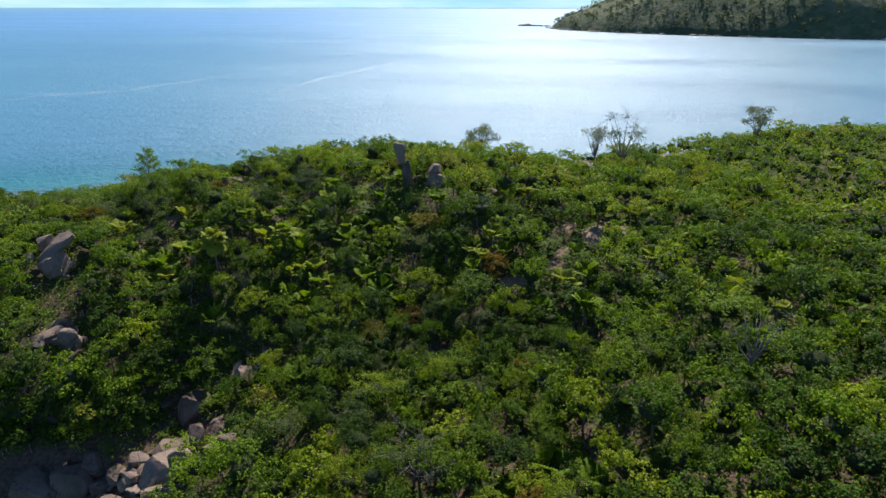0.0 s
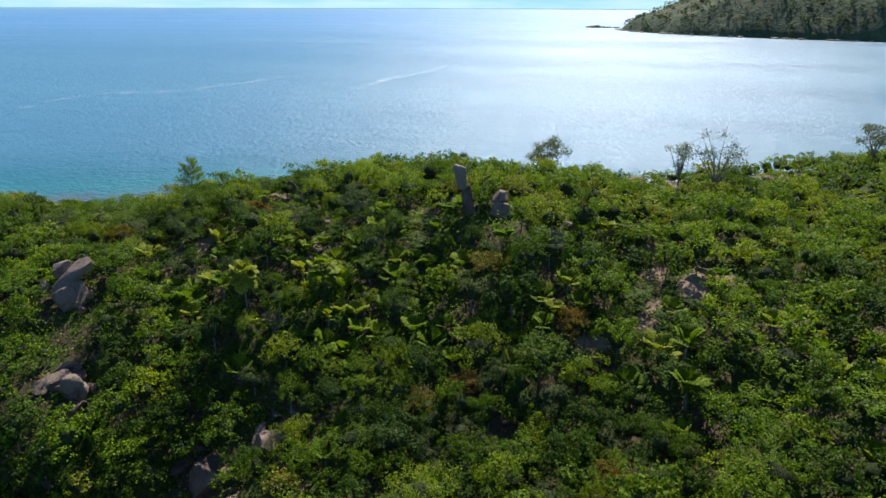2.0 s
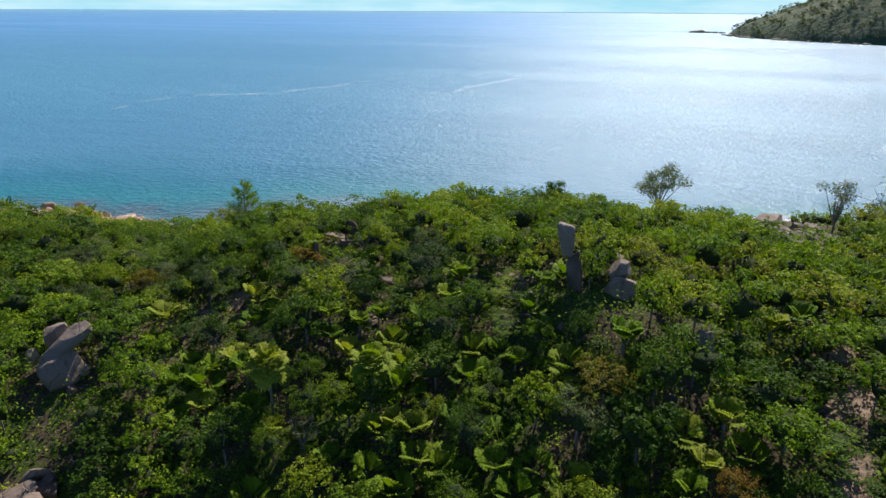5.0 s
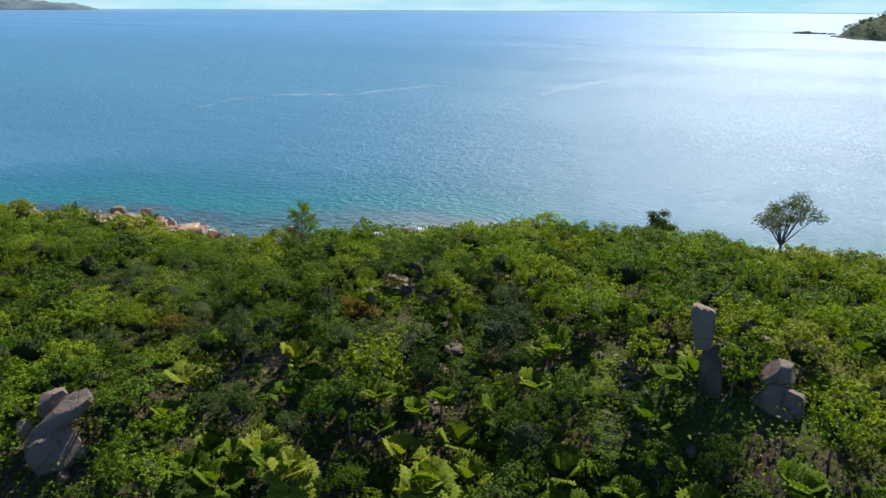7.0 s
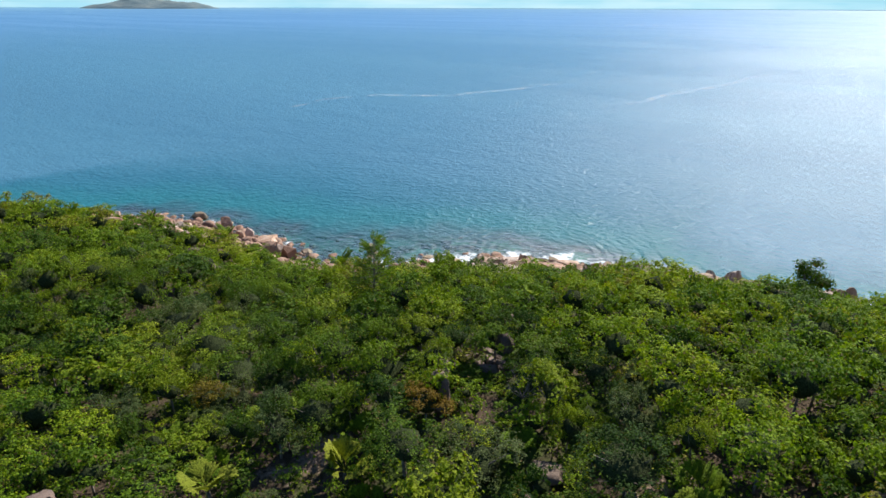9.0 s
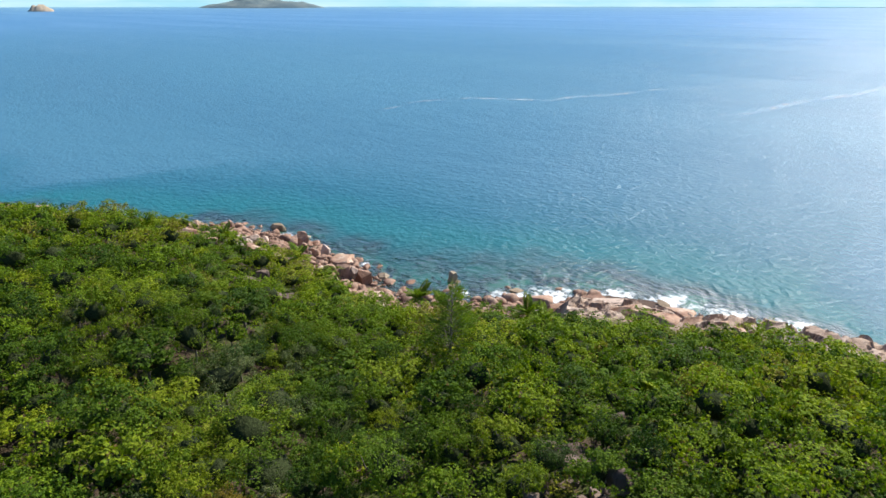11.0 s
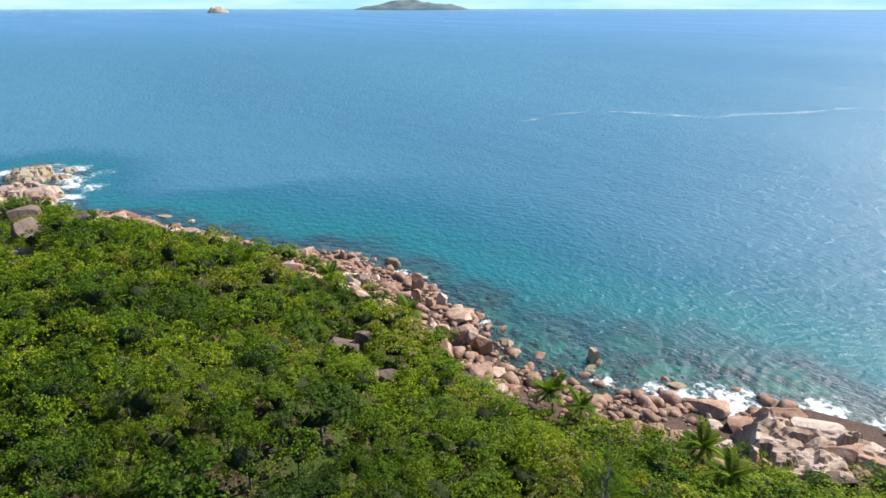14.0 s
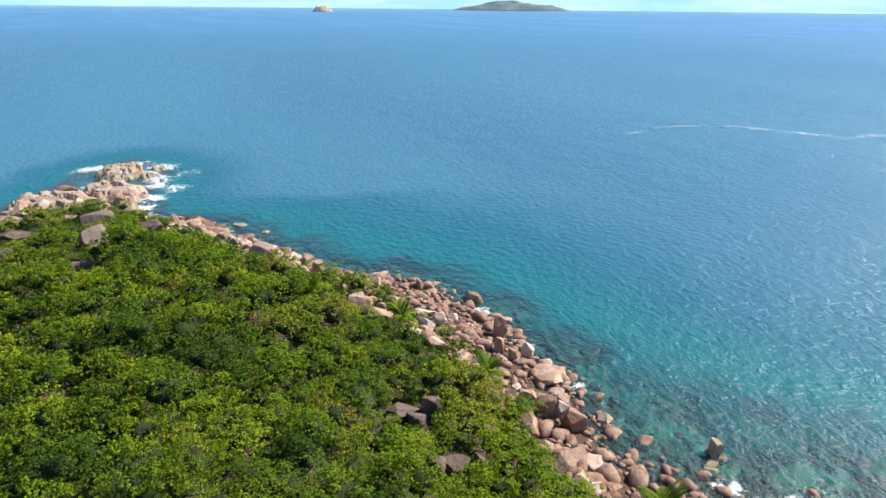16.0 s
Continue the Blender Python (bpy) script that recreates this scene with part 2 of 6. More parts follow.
def sea_material():
    m, nt, out = node_mat("sea_water")
    geo = nt.nodes.new("ShaderNodeNewGeometry").outputs["Position"]
    dep = nt.nodes.new("ShaderNodeAttribute")
    dep.attribute_name = "depth_and_distance"
    d = dep.outputs["Fac"]
    swell = noise_fac(nt, 0.06, 3.0, 0.5, stretch=(1, 1.7, 1, 25))
    chop = noise_fac(nt, 0.55, 5.0, 0.62, stretch=(0.85, 1.2, 1, 20))
    ripple = noise_fac(nt, 2.2, 3.0, 0.6)
    h = math_node(nt, "ADD", math_node(nt, "MULTIPLY", swell, 1.2), math_node(nt, "ADD", math_node(nt, "MULTIPLY", chop, 1.2), math_node(nt, "MULTIPLY", ripple, 0.22)))
    # swell bent round the cove, in rings
    ring = nt.nodes.new("ShaderNodeVectorMath")
    ring.operation = "DISTANCE"
    ring.inputs[1].default_value = (-58.0, 148.0, 0.0)
    nt.links.new(geo, ring.inputs[0])
    far = ring.outputs["Value"]
    wave = math_node(nt, "SINE", math_node(nt, "ADD", math_node(nt, "MULTIPLY", far, 3.6), math_node(nt, "MULTIPLY", chop, 3.0)))
    fade = math_node(nt, "MULTIPLY", span(nt, far, 27.0, 14.0), span(nt, far, 3.0, 9.0))
    h = math_node(nt, "ADD", h, math_node(nt, "MULTIPLY", math_node(nt, "MULTIPLY", wave, fade), 0.055))
    nrm = bump(nt, h, 0.62, 1.0)
    wind = noise_fac(nt, 0.004, 2.5, 0.5, stretch=(0.45, 2.2, 1, 12))
    rough = math_node(nt, "ADD", 0.27, math_node(nt, "MULTIPLY", span(nt, wind, 0.2, 0.8), 0.13))
    deep = mix_col(nt, span(nt, wind, 0.2, 0.8), (0.030, 0.126, 0.194), (0.062, 0.188, 0.264))
    col = mix_col(nt, span(nt, d, 5.0, 13.8), mix_col(nt, span(nt, d, 2.0, 7.0), (0.004, 0.130, 0.148), (0.010, 0.112, 0.164)), deep)
    # haze and sky sheen of the far sea, painted in as a paler blue
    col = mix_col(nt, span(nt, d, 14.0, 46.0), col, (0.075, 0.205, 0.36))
    body = principled(nt, None, col, rough, 0.5, nrm)
    body.inputs["IOR"].default_value = 1.333
    clear = nt.nodes.new("ShaderNodeBsdfTransparent")
    tint = mix_col(nt, span(nt, d, 0.0, 2.6), (0.42, 0.88, 0.84), (0.01, 0.52, 0.52))
    nt.links.new(tint, clear.inputs[0])
    gl = nt.nodes.new("ShaderNodeBsdfGlossy")
    nt.links.new(rough, gl.inputs["Roughness"])
    nt.links.new(nrm, gl.inputs["Normal"])
    fr = nt.nodes.new("ShaderNodeFresnel")
    fr.inputs["IOR"].default_value = 1.333
    nt.links.new(nrm, fr.inputs["Normal"])
    shallow = nt.nodes.new("ShaderNodeMixShader")
    nt.links.new(fr.outputs[0], shallow.inputs[0])
    nt.links.new(clear.outputs[0], shallow.inputs[1])
    nt.links.new(gl.outputs[0], shallow.inputs[2])
    water = nt.nodes.new("ShaderNodeMixShader")
    nt.links.new(math_node(nt, "MULTIPLY", span(nt, d, 0.3, 3.0), 0.98), water.inputs[0])
    nt.links.new(shallow.outputs[0], water.inputs[1])
    nt.links.new(body.outputs[0], water.inputs[2])
    fo = nt.nodes.new("ShaderNodeAttribute")
    fo.attribute_name = "foam"
    lace = noise_fac(nt, 0.9, 6.0, 0.7)
    lace2 = noise_fac(nt, 0.28, 4.0, 0.6)
    web = math_node(nt, "ADD", math_node(nt, "MULTIPLY", lace, 0.65), math_node(nt, "MULTIPLY", lace2, 0.35))
    web = math_node(nt, "ADD", math_node(nt, "MULTIPLY", math_node(nt, "SUBTRACT", web, 0.5), 2.2), 0.5)
    cover = span(nt, math_node(nt, "ADD", fo.outputs["Fac"], web), 0.98, 1.28)
    foam = principled(nt, None, (0.80, 0.84, 0.84), 0.7, 0.3, bump(nt, lace, 0.6, 0.2))
    full = nt.nodes.new("ShaderNodeMixShader")
    nt.links.new(math_node(nt, "MULTIPLY", cover, 0.92), full.inputs[0])
    nt.links.new(water.outputs[0], full.inputs[1])
    nt.links.new(foam.outputs[0], full.inputs[2])
    nt.links.new(full.outputs[0], out.inputs[0])
    return m


M_SEA = sea_material()


# ---------------------------------------------------------------- land form
COAST = np.array([(-27, 34), (-31, 39), (-36, 40.5), (-43, 38.5), (-60, 43), (-100, 51), (-140, 52), (-175, 51), (-204, 50), (-224, 61), (-240, 68), (-247, 77), (-232, 85), (-211, 79), (-190, 80), (-182, 87), (-165, 96), (-143, 107), (-138, 116), (-125, 121), (-112, 122.5), (-96, 121.5), (-88, 119), (-81, 121), (-74, 128), (-67, 132), (-64.5, 141), (-56, 145.5), (-50, 144), (-42, 147), (-10, 155), (16, 165), (60, 178), (130, 190), (260, 200), (260, -120), (-22, -120), (-22, 0), (-25, 20)], float)
HILLS = {
    20: {-14: -1.8, 22: 6.2, 58: 2.0},
    50: {-122: -0.8, -86: 1.5, -50: 0.6, -14: -4.6, 22: 2.3, 58: 2.0, 94: 0.4},
    80: {-158: 1.0, -122: 0.3, -86: 1.0, -50: 4.3, -14: 8.2, 22: 3.0, 58: 2.2, 94: 1.4},
    110: {-158: 0.8, -86: -2.0, -50: -0.8, -14: 3.3, 58: 3.0, 94: 3.6, 130: 0.5},
    140: {-50: -0.6, -14: -0.6, 22: -1.2, 58: 2.2, 94: 3.4, 130: 0.5},
    170: {22: -0.4, 58: 0.4, 94: 0.8},
}
KNOLLS = np.array([(-26, 46.5, -3.6, 5), (-6, 77, 3.0, 6), (-0.5, 70.5, 1.5, 4), (-46.5, 61, 2.3, 5), (-40, 46.5, 1.2, 4), (-24.5, 54, -1.8, 4.5), (7.5, 49, -2.2, 6), (-62, 88.5, -2.6, 8), (-84.5, 85, 2.4, 8), (-125, 88.5, 1.8, 9), (-73, 74, -1.6, 7), (-228, 72, -5.5, 17), (-196, 66, -2.5, 10)], float)
CENTRES = np.array([(x, y, a) for y, row in HILLS.items() for x, a in row.items()], float)


def inland(P):
    """Metres inland from the coast line, minus out at sea."""
    d, inside = np.full(len(P), 1e9), np.zeros(len(P), bool)
    for a, b in zip(COAST, np.roll(COAST, -1, 0)):
        ab = b - a
        t = np.clip(((P - a) @ ab) / (ab @ ab), 0, 1)
        d = np.minimum(d, np.hypot(*(P - a - t[:, None] * ab).T))
        if a[1] != b[1]:
            c = (a[1] > P[:, 1]) != (b[1] > P[:, 1])
            inside ^= c & (P[:, 0] < a[0] + (P[:, 1] - a[1]) / (b[1] - a[1]) * ab[0])
    return np.where(inside, d, -d)


def wobble(P, size, seed=0):
    """Smooth waves of about one, for uneven ground."""
    r = np.random.RandomState(seed)
    v = np.zeros(len(P))
    for i in range(7):
        a, k, ph = r.uniform(0, 2 * np.pi), r.uniform(0.6, 1.6) * 2 * np.pi / size, r.uniform(0, 6.28)
        v += np.sin(k * (P[:, 0] * np.cos(a) + P[:, 1] * np.sin(a)) + ph)
    return v / 3.0


def land(P, d=None):
    P = np.asarray(P, float)
    d = inland(P) if d is None else d
    hill = 7.0 + (CENTRES[:, 2] * np.exp(-((P[:, None, :] - CENTRES[None, :, :2]) ** 2).sum(2) / 1250.0)).sum(1)
    hill = hill + (KNOLLS[:, 2] * np.exp(-((P[:, None, :] - KNOLLS[None, :, :2]) ** 2).sum(2) / (2 * KNOLLS[:, 3] ** 2))).sum(1)
    up = (1 - np.exp(-(np.maximum(d, 0) / (4.5 + 11.5 * np.clip((P[:, 1] - 55) / 35, 0, 1))) ** 1.3)) * (hill + 0.5 * wobble(P, 14))
    down = np.minimum(0.2 * np.maximum(-d, 0), 14.0) + 0.5 * np.clip(-d / 8.0, 0, 1) * wobble(P, 9, 3)
    down = down * (1 - 0.55 * np.exp(-((P[:, 0] + 84) ** 2 + (P[:, 1] - 140) ** 2) / 420.0))
    down = down * (1 + 2.0 * np.clip((P[:, 0] + 42) / 15.0, 0, 1) + 1.5 * np.clip((-185 - P[:, 0]) / 15.0, 0, 1))
    tip = np.clip((P[:, 0] + 208) / 20.0, 0, 1)
    up = up * tip - 0.9 * (1 - tip)
    return np.where(d > 0, up, -np.maximum(down, 0.05))


def ground_at(x, y):
    return float(land(np.array([[x, y]]))[0])


def grid_object(name, xs, ys, zs, mat, attrs=()):
    nx, ny = len(xs), len(ys)
    X, Y = np.meshgrid(xs, ys)
    co = np.stack([X, Y, zs.reshape(ny, nx)], 2).reshape(-1, 3)
    i = np.arange(nx * ny).reshape(ny, nx)
    q = np.stack([i[:-1, :-1], i[:-1, 1:], i[1:, 1:], i[1:, :-1]], 2).reshape(-1, 4)
    ob = quads_object(name, co, q, [mat])
    for key, v in attrs:
        ob.data.attributes.new(key, "FLOAT", "POINT").data.foreach_set("value", v.astype(np.float32))
    return ob


def quads_mesh(name, co, q, mats, index=None, smooth=True):
    me = bpy.data.meshes.new(name)
    n = q.shape[1]
    me.vertices.add(len(co))
    me.vertices.foreach_set("co", co.astype(np.float32).ravel())
    me.loops.add(q.size)
    me.loops.foreach_set("vertex_index", q.astype(np.int32).ravel())
    me.polygons.add(len(q))
    me.polygons.foreach_set("loop_start", (np.arange(len(q)) * n).astype(np.int32))
    if index is not None:
        me.polygons.foreach_set("material_index", index.astype(np.int32))
    me.polygons.foreach_set("use_smooth", np.full(len(q), smooth))
    for mt in mats:
        me.materials.append(mt)
    me.update(calc_edges=True)
    return me


def quads_object(name, co, q, mats, index=None, smooth=True, parent=None):
    ob = new(name, quads_mesh(name, co, q, mats, index, smooth))
    ob.parent = parent
    return ob


xs, ys = np.arange(-290, 291, 2.5), np.arange(-130, 271, 2.5)
GX, GY = np.meshgrid(xs, ys)
GP = np.stack([GX.ravel(), GY.ravel()], 1)
GD = inland(GP)
DIRT = [(11.9, 76.8, 1.2), (11.8, 72.4, 1.3), (11.0, 69.0, 1.2), (10.6, 65.8, 1.2), (10.3, 62.8, 1.1), (14.9, 68.6, 1.8), (18.5, 72.5, 1.6), (-39.3, 74.6, 1.1), (-40.6, 72.6, 0.6), (-41.4, 70.4, 0.9), (-39.5, 67.4, 0.7), (-44.0, 79.0, 1.0), (5.0, 60.0, 1.4), (-20.7, 80.2, 0.9), (-24.8, 88.6, 0.8)]
dirt = np.zeros(len(GP))
for dx, dy, dr in DIRT:
    dirt = np.maximum(dirt, np.exp(-((GP[:, 0] - dx) ** 2 + (GP[:, 1] - dy) ** 2) / (2 * dr * dr)))
tagged(grid_object("ground", xs, ys, land(GP, GD), M_SOIL, [("dirt", dirt)]), "uneven hill of brown soil and leaf litter falling to a seabed", "ground", kind="structure")

# the sea: one sheet, fine inshore, out to the horizon
SURF = [(-72, 131, 5.0), (-68, 136, 5), (-61, 143.5, 3.8), (-54, 147, 4.2), (-47, 148, 3.6), (-38, 150, 4.0), (-241, 67, 5.0), (-243, 79, 4.0), (-236, 85, 5.0), (-230, 81, 4.0), (-223, 83, 4.5), (-216, 82, 4.0), (-222, 68, 3.0), (-205, 81, 4.5), (-198, 79, 3.5), (-191, 79, 3.0), (-212, 88, 5.0), (-226, 93, 5.0), (-188, 84, 2.2), (-176, 93, 2.2), (-140, 113, 3.0), (-122, 123, 2.5), (-100, 124, 2.0), (-80, 127, 2.0)]
outx = 300 * 1.18 ** np.arange(1, 18)
sx = np.concatenate([-outx[::-1], np.arange(-300, 121, 2.0), 130 + (outx - 300) * 0.95 + 20])
sy = np.concatenate([-outx[::-1] * 0.9 + 150, np.arange(30, 191, 1.6), 195 + (outx - 300)])
SX, SY = np.meshgrid(sx, sy)
SP = np.stack([SX.ravel(), SY.ravel()], 1)
SD = inland(SP)
SR = np.hypot(SP[:, 0], SP[:, 1])
SZ = np.maximum(SR - 1500, 0) * (24.5 / 3400)
keep_foam = np.zeros(len(SP))
for fx, fy, fr in SURF:
    keep_foam = np.maximum(keep_foam, 0.70 * np.exp(-((SP[:, 0] - fx) ** 2 + (SP[:, 1] - fy) ** 2) / (2 * fr * fr)))
keep_foam *= np.clip(1.4 + SD / 14.0, 0, 1)
# water depth inshore; past 350 m the distance is added, for the far colour
depth_and_distance = np.where(SR < 420, np.minimum(-land(SP, SD), 14.0), 14.0) + np.clip((SR - 350) / 50.0, 0, 40)
tagged(grid_object("sea", sx, sy, SZ, M_SEA, [("depth_and_distance", np.maximum(depth_and_distance, 0)), ("foam", keep_foam)]), "calm blue tropical sea, turquoise and clear inshore, with white surf", "sea", kind="structure")


# ---------------------------------------------------------------- stones
def crisp(bm, angle=24):
    """Smooth faces, with the broken edges left sharp."""
    bm.normal_update()
    for f in bm.faces:
        f.smooth = True
    for e in bm.edges:
        e.smooth = len(e.link_faces) < 2 or e.calc_face_angle() < radians(angle)


def boulder_mesh(name, seed, level, power, cuts, mat):
    r = random.Random(seed)
    bm = bmesh.new()
    bmesh.ops.create_icosphere(bm, subdivisions=level, radius=1.0)
    off = Vector((r.uniform(-50, 50), r.uniform(-50, 50), r.uniform(-50, 50)))
    planes = []
    for _ in range(cuts):
        v = Vector((r.gauss(0, 1), r.gauss(0, 1), r.gauss(0, 0.7))).normalized()
        planes.append((v, r.uniform(0.50, 0.80)))
    for v in bm.verts:
        p = v.co
        p = p / (abs(p.x) ** power + abs(p.y) ** power + abs(p.z) ** power) ** (1 / power)
        for n, dd in planes:
            over = p.dot(n) - dd
            if over > 0:
                p = p - n * over
        p = p * (1 + 0.08 * noise.noise(p * 0.9 + off) + 0.04 * noise.noise(p * 2.6 + off) + 0.018 * noise.noise(p * 7 + off))
        v.co = p
    crisp(bm)
    me = bpy.data.meshes.new(name)
    bm.to_mesh(me)
    bm.free()
    me.materials.append(mat)
    return me


STONES = {}
for key, mat in (("pink", M_ROCK), ("grey", M_GREY), ("tan", M_TAN)):
    STONES[key] = [boulder_mesh("boulder", 10 * i + len(key), 4, 2.8 + 0.45 * i, 8 + i % 5, mat) for i in range(8)]
SMALL = {key: [boulder_mesh("boulder", 10 * i + 5, 3, 2.8 + 0.45 * i, 8 + i % 4, mat) for i in range(8)] for key, mat in (("pink", M_ROCK), ("grey", M_GREY), ("tan", M_TAN))}
ROCK_SPOTS = []
LABEL = {"pink": "rounded pink granite boulder on the rocky shore", "grey": "weathered dark grey granite boulder among the scrub", "tan": "tan granite block washed by the surf"}


def boulder(x, y, z, sx, sy, sz, rz=0.0, tilt=0.0, lean=0.0, kind="pink", shape=0, label="", group="shore boulders", small=False, name="boulder"):
    """A stone with half sizes sx, sy, sz, its middle at z."""
    me = (SMALL if small else STONES)[kind][shape % 8]
    ob = new(name, me)
    ob.matrix_world = pose(x, y, z, tilt, lean, rz) @ Matrix.Diagonal((sx, sy, sz, 1))
    if max(sx, sy) > 1.0:
        ROCK_SPOTS.append((x, y, max(sx, sy) - 0.2))
    return tagged(ob, label or LABEL[kind], "boulder", group)



def hewn(x, y, z, sx, sy, sz, rz, tilt, lean, top, foot, seed, label, kind="grey", group="hill stones"):
    """A blocky stone with half sizes sx, sy, sz that narrows to top and to foot."""
    r = random.Random(seed)
    bm = bmesh.new()
    bmesh.ops.create_cube(bm, size=2.0)
    bmesh.ops.subdivide_edges(bm, edges=bm.edges[:], cuts=7, use_grid_fill=True)
    off = Vector((r.uniform(-50, 50), r.uniform(-50, 50), r.uniform(-50, 50)))
    planes = [(Vector((r.gauss(0, 1), r.gauss(0, 1), r.gauss(0, 0.8))).normalized(), r.uniform(0.72, 0.98)) for _ in range(9)]
    for v in bm.verts:
        p = v.co / (abs(v.co.x) ** 5 + abs(v.co.y) ** 5 + abs(v.co.z) ** 5) ** 0.2
        for n, dd in planes:
            p = p - n * max(0.0, p.dot(n) - dd)
        f = 0.5 + 0.5 * p.z
        p = Vector((p.x * (foot[0] + (top[0] - foot[0]) * f), p.y * (foot[1] + (top[1] - foot[1]) * f), p.z))
        v.co = p * (1 + 0.07 * noise.noise(p * 1.1 + off) + 0.04 * noise.noise(p * 3.0 + off) + 0.02 * noise.noise(p * 8 + off))
    crisp(bm, 20)
    me = bpy.data.meshes.new("boulder")
    bm.to_mesh(me)
    bm.free()
    me.materials.append({"pink": M_ROCK, "grey": M_GREY, "tan": M_TAN}[kind])
    ob = new("boulder", me)
    ob.matrix_world = pose(x, y, z, tilt, lean, rz) @ Matrix.Diagonal((sx, sy, sz, 1))
    if max(sx, sy) > 0.9:
        ROCK_SPOTS.append((x, y, max(sx, sy) - 0.2))
    return tagged(ob, label, "boulder", group)


# the boulder beach
boulder(-149.3, 102.0, 0.95, 2.41, 2.41, 1.14, 70, -8, -2, "pink", 2, group="beach boulders")
boulder(-149.2, 104.1, 1.05, 1.21, 1.21, 2.41, 65, -10, 1, "pink", 4, group="beach boulders")
boulder(-137.9, 102.4, 2.59, 1.09, 1.09, 0.82, 84, 5, -6, "pink", 5, group="beach boulders")
boulder(-136.6, 104.9, 2.37, 1.35, 1.08, 0.50, 68, -7, -8, "pink", 3, group="beach boulders")
boulder(-127.5, 104.0, 5.21, 0.98, 0.98, 1.38, 85, -9, 3, "pink", 4, group="beach boulders")
boulder(-124.9, 105.0, 4.84, 1.20, 1.20, 0.79, 80, -6, -4, "pink", 5, group="beach boulders")
boulder(-131.8, 110.4, 2.79, 0.92, 0.92, 1.11, 58, 2, 3, "pink", 3, group="beach boulders")
boulder(-141.1, 114.9, -0.02, 0.91, 0.91, 0.42, 60, -1, -8, "tan", 4, group="beach boulders")
boulder(-123.9, 107.1, 4.30, 1.32, 1.32, 0.89, 57, -4, 4, "pink", 4, group="beach boulders")
boulder(-121.4, 102.9, 5.41, 1.03, 0.92, 0.41, 82, 0, -2, "pink", 4, group="beach boulders")
boulder(-120.2, 106.9, 4.63, 0.81, 0.81, 0.97, 68, -7, -4, "pink", 0, group="beach boulders")
boulder(-133.2, 118.2, 0.51, 0.83, 0.83, 1.22, 54, -1, 10, "pink", 7, group="beach boulders")
boulder(-130.9, 119.3, 0.17, 1.36, 1.09, 0.49, 71, -7, 3, "pink", 1, group="beach boulders")
boulder(-120.9, 113.1, 2.64, 2.04, 1.23, 0.54, 63, -6, 3, "pink", 4, group="beach boulders")
boulder(-114.4, 108.2, 4.16, 1.75, 1.75, 0.89, 58, -1, 2, "pink", 3, group="beach boulders")
boulder(-117.7, 114.5, 2.39, 1.41, 1.41, 0.97, 75, -8, -9, "pink", 3, group="beach boulders")
boulder(-119.6, 117.5, 1.30, 0.97, 0.97, 0.72, 57, 2, 7, "pink", 1, group="beach boulders")
boulder(-112.8, 109.7, 3.92, 0.87, 0.87, 1.22, 61, -6, -1, "pink", 0, group="beach boulders")
boulder(-111.5, 110.8, 3.63, 0.97, 0.97, 1.16, 61, -8, 9, "pink", 4, group="beach boulders")
boulder(-112.6, 113.8, 2.46, 1.00, 1.00, 0.48, 70, 9, -10, "pink", 4, group="beach boulders")
boulder(-116.9, 118.2, 1.11, 0.95, 0.95, 0.50, 57, -7, 3, "pink", 1, group="beach boulders")
boulder(-126.1, 124.9, -0.04, 1.47, 1.01, 0.45, 55, -6, -1, "tan", 2, group="beach boulders")
boulder(-120.1, 122.5, 0.15, 1.01, 1.01, 0.59, 53, 2, -7, "pink", 0, group="beach boulders")
boulder(-114.5, 118.5, 1.17, 1.05, 1.05, 0.65, 57, -1, -3, "pink", 5, group="beach boulders")
boulder(-113.8, 121.7, 0.99, 1.54, 1.54, 2.04, 73, 1, -1, "pink", 3, group="beach boulders")
boulder(-109.6, 119.2, 1.31, 0.79, 0.79, 1.50, 57, -6, -9, "pink", 0, group="beach boulders")
boulder(-108.4, 115.4, 2.19, 0.76, 0.76, 1.09, 67, 2, 9, "pink", 0, group="beach boulders")
boulder(-111.6, 123.2, -0.06, 0.74, 0.74, 0.43, 58, 2, -4, "tan", 0, group="beach boulders")
boulder(-108.7, 122.9, 0.62, 0.92, 0.92, 1.47, 46, 1, 5, "pink", 6, group="beach boulders")
boulder(-107.6, 120.3, 0.93, 1.00, 1.00, 1.20, 61, -6, -6, "pink", 7, group="beach boulders")
boulder(-118.1, 125.8, -0.04, 0.79, 0.79, 0.46, 55, -9, -2, "tan", 3, group="beach boulders")
boulder(-105.9, 124.2, 0.01, 0.88, 0.88, 0.56, 58, -1, -6, "tan", 3, group="beach boulders")
boulder(-102.6, 121.5, 0.47, 3.45, 2.24, 0.92, 41, -5, -5, "pink", 3, group="beach boulders")
boulder(-105.1, 114.0, 2.36, 1.35, 1.35, 0.80, 68, -2, -5, "pink", 5, group="beach boulders")
boulder(-99.9, 120.9, 0.31, 1.26, 0.84, 0.34, 41, 9, 1, "pink", 6, group="beach boulders")
boulder(-97.4, 115.3, 2.07, 1.17, 1.17, 1.40, 69, 3, 7, "pink", 0, group="beach boulders")
boulder(-101.0, 116.4, 1.37, 0.72, 0.72, 0.50, 57, -8, -6, "pink", 2, group="beach boulders")
boulder(-95.8, 117.0, 1.86, 1.17, 1.17, 2.08, 50, 3, 6, "pink", 5, group="beach boulders")
boulder(-94.9, 118.2, 1.49, 0.98, 0.98, 2.38, 62, 1, 3, "pink", 4, group="beach boulders")
boulder(-92.9, 118.5, 1.42, 1.45, 1.45, 2.59, 47, -2, -0, "pink", 4, group="beach boulders")
